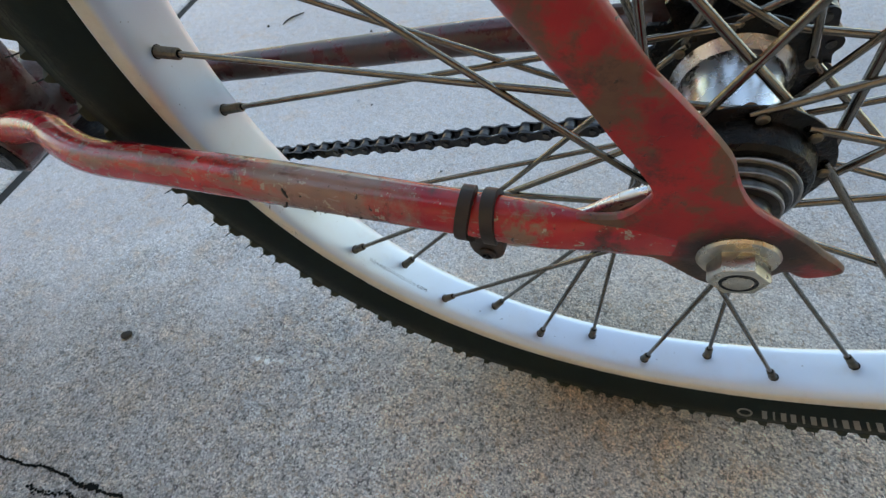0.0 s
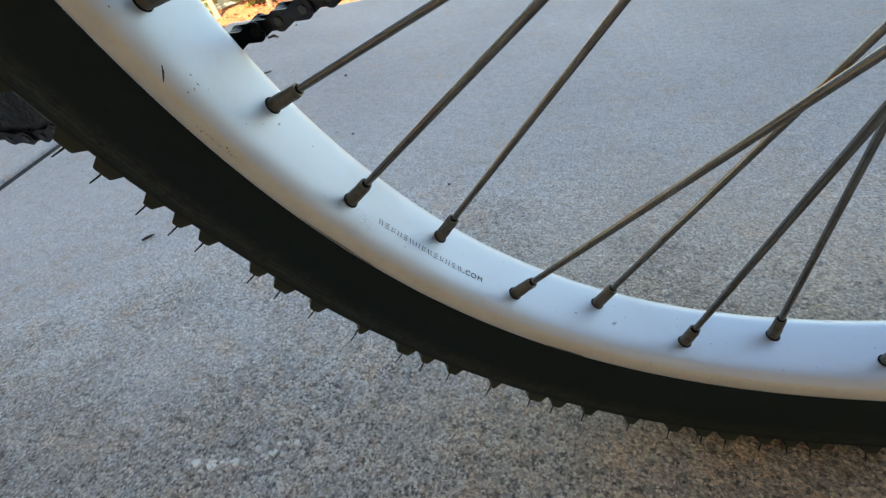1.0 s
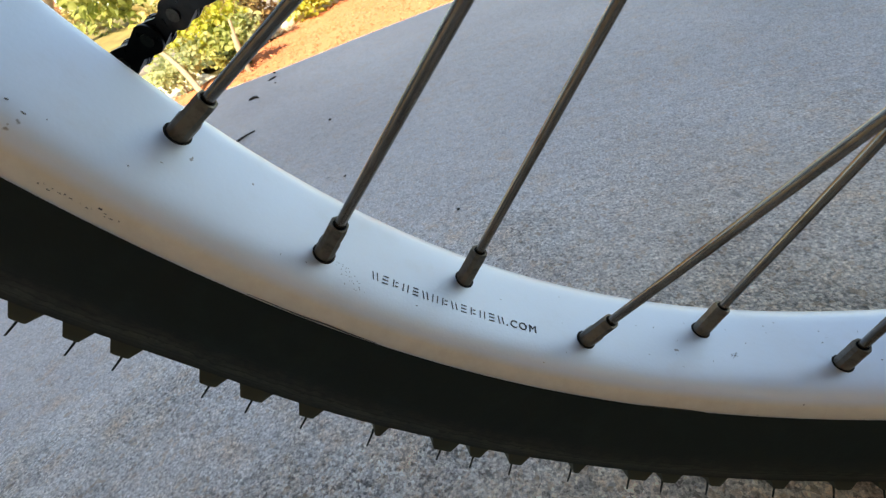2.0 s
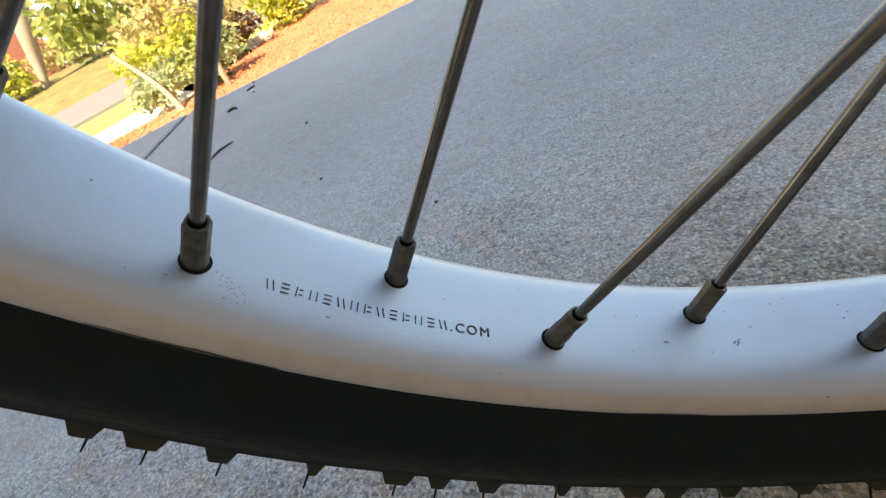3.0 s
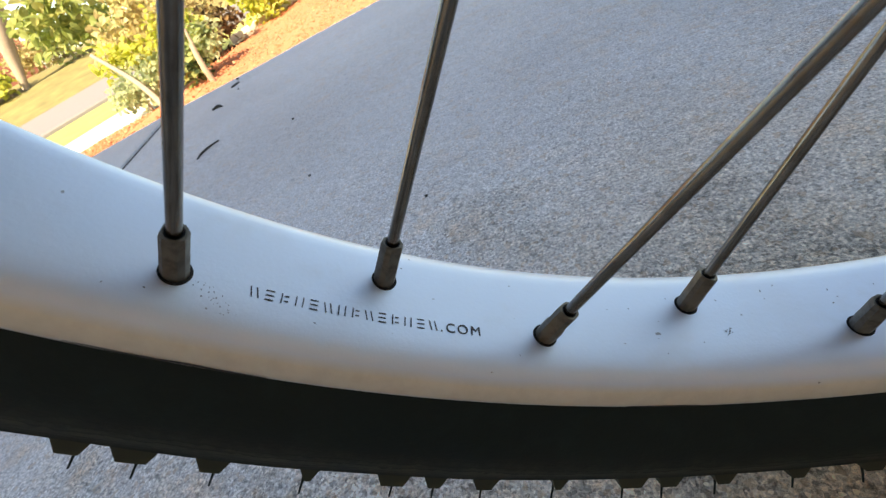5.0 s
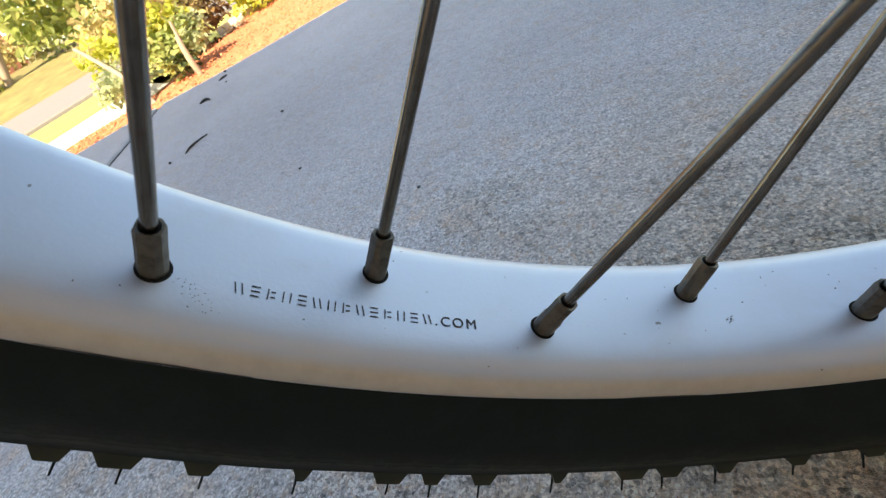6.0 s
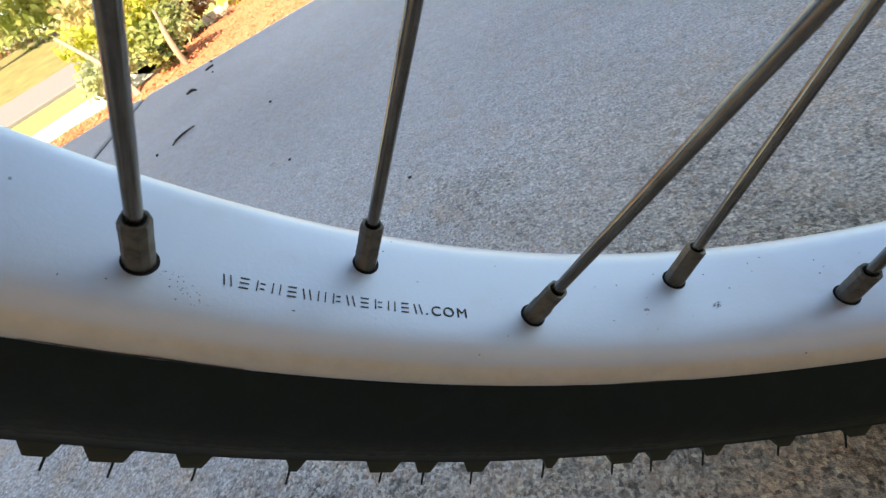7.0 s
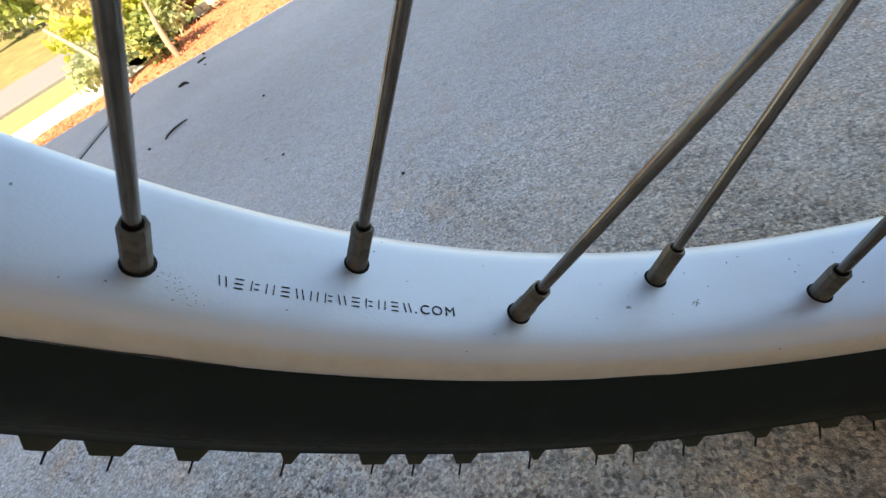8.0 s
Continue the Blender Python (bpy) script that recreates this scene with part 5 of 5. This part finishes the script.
shrub("shrub", "low green shrub with a bare pale stem by the slab", (-1.17, 1.59, -0.01), [(-1.15, 1.61, 0.17), (-1.20, 1.66, 0.12)],
      [(-1.27, 1.66, 0.07, 0.07), (-1.24, 1.78, 0.12, 0.08), (-1.31, 1.72, 0.12, 0.07)], 520, 0.028, LEAF_GREEN, 0.010,
      kinds=[([(-1.19, 1.74, 0.09, 0.05), (-1.20, 1.80, 0.13, 0.06)], 300, 0.022, LEAF_PALE), ([(-1.30, 1.80, 0.20, 0.10), (-1.35, 1.75, 0.14, 0.08)], 300, 0.028, LEAF_YELLOW), ([(-1.21, 1.63, 0.04, 0.05), (-1.25, 1.66, 0.06, 0.05)], 110, 0.022, LEAF_DARK)])
shrub("shrub", "bright yellow-green clipped shrub behind the edging", (-1.28, 2.75, -0.01), [(-1.28, 2.75, 0.15)],
      [(-1.30, 2.68, 0.10, 0.13), (-1.22, 2.85, 0.14, 0.14), (-1.40, 2.80, 0.2, 0.14)], 1300, 0.032, LEAF_YELLOW)
shrub("shrub", "dry brown twiggy shrub with dead leaves", (-1.50, 2.36, -0.01), [(-1.46, 2.32, 0.22), (-1.56, 2.40, 0.28), (-1.62, 2.36, 0.25)],
      [(-1.44, 2.30, 0.20, 0.12), (-1.66, 2.45, 0.20, 0.16), (-1.88, 2.50, 0.24, 0.14), (-1.74, 2.50, 0.42, 0.18)], 800, 0.034, LEAF_DRY, 0.008, kinds=[([(-1.42, 2.28, 0.09, 0.08), (-1.36, 2.34, 0.10, 0.07), (-1.50, 2.40, 0.14, 0.10)], 420, 0.030, LEAF_BROWN)])
shrub("shrub", "yellow-green hedge on the bank beyond the street", (-8.97, 8.10, 0.36), [(-8.97, 8.1, 0.9)],
      [(-9.0, 8.0, 0.60, 0.35), (-9.5, 7.6, 0.7, 0.5), (-10.2, 7.2, 0.8, 0.6), (-9.2, 8.2, 0.9, 0.3)], 1500, 0.10, LEAF_YELLOW, 0.03, kinds=[([(-9.1, 8.1, 0.75, 0.3), (-9.6, 7.7, 0.9, 0.4)], 500, 0.1, LEAF_GREEN), ([(-9.9, 10.6, 1.0, 0.5), (-9.5, 10.3, 0.8, 0.4), (-10.3, 10.3, 0.9, 0.4)], 700, 0.11, LEAF_DRY)])
shrub("shrub", "leafy green hedge on the bank beyond the street", (-8.2, 9.4, 0.4), [(-8.2, 9.4, 0.9)],
      [(-8.3, 9.3, 0.8, 0.5), (-7.6, 9.9, 0.8, 0.6), (-6.8, 10.4, 0.9, 0.7), (-5.8, 11.2, 0.9, 0.8), (-7.2, 10.2, 1.6, 0.8)], 2600, 0.12, LEAF_GREEN, 0.03, kinds=[([(-7.9, 9.7, 1.2, 0.6), (-6.4, 10.6, 1.3, 0.7), (-5.0, 11.5, 1.0, 0.8)], 1200, 0.12, LEAF_YELLOW)])

trunk = tagged(new("tree"), "pale-barked tree trunk on the bank beyond the street", "tree")
line = smooth_line([(-8.80, 8.28, 0.30), (-8.66, 8.42, 0.75), (-8.42, 8.52, 1.3), (-8.05, 8.85, 2.2), (-7.7, 9.2, 3.2)])
part("trunk", tube("trunk", line, [0.055 + 0.20 * i / len(line) for i in range(len(line))], 12), BARK, trunk)
part("crown", leaf_cloud([(-8.4, 8.6, 3.6, 0.8), (-9.2, 8.1, 3.9, 0.9), (-8.0, 9.0, 4.2, 0.9)], 1500, 0.14), LEAF_GREEN, trunk)

# brick-red building far behind the bank
house = tagged(new("house"), "brick-red house wall far beyond the street", "house")
part("wall", block("wall", (5.0, 0.3, 2.6), (0, 0, 1.3), 0.01), BRICK, house)
part("roof", block("roof", (5.4, 1.2, 0.18), (0, 0.3, 2.69), 0.02), SOFFIT, house)
house.matrix_basis = pose(-13.35, 10.25, 0.55, 0, 0, 45)
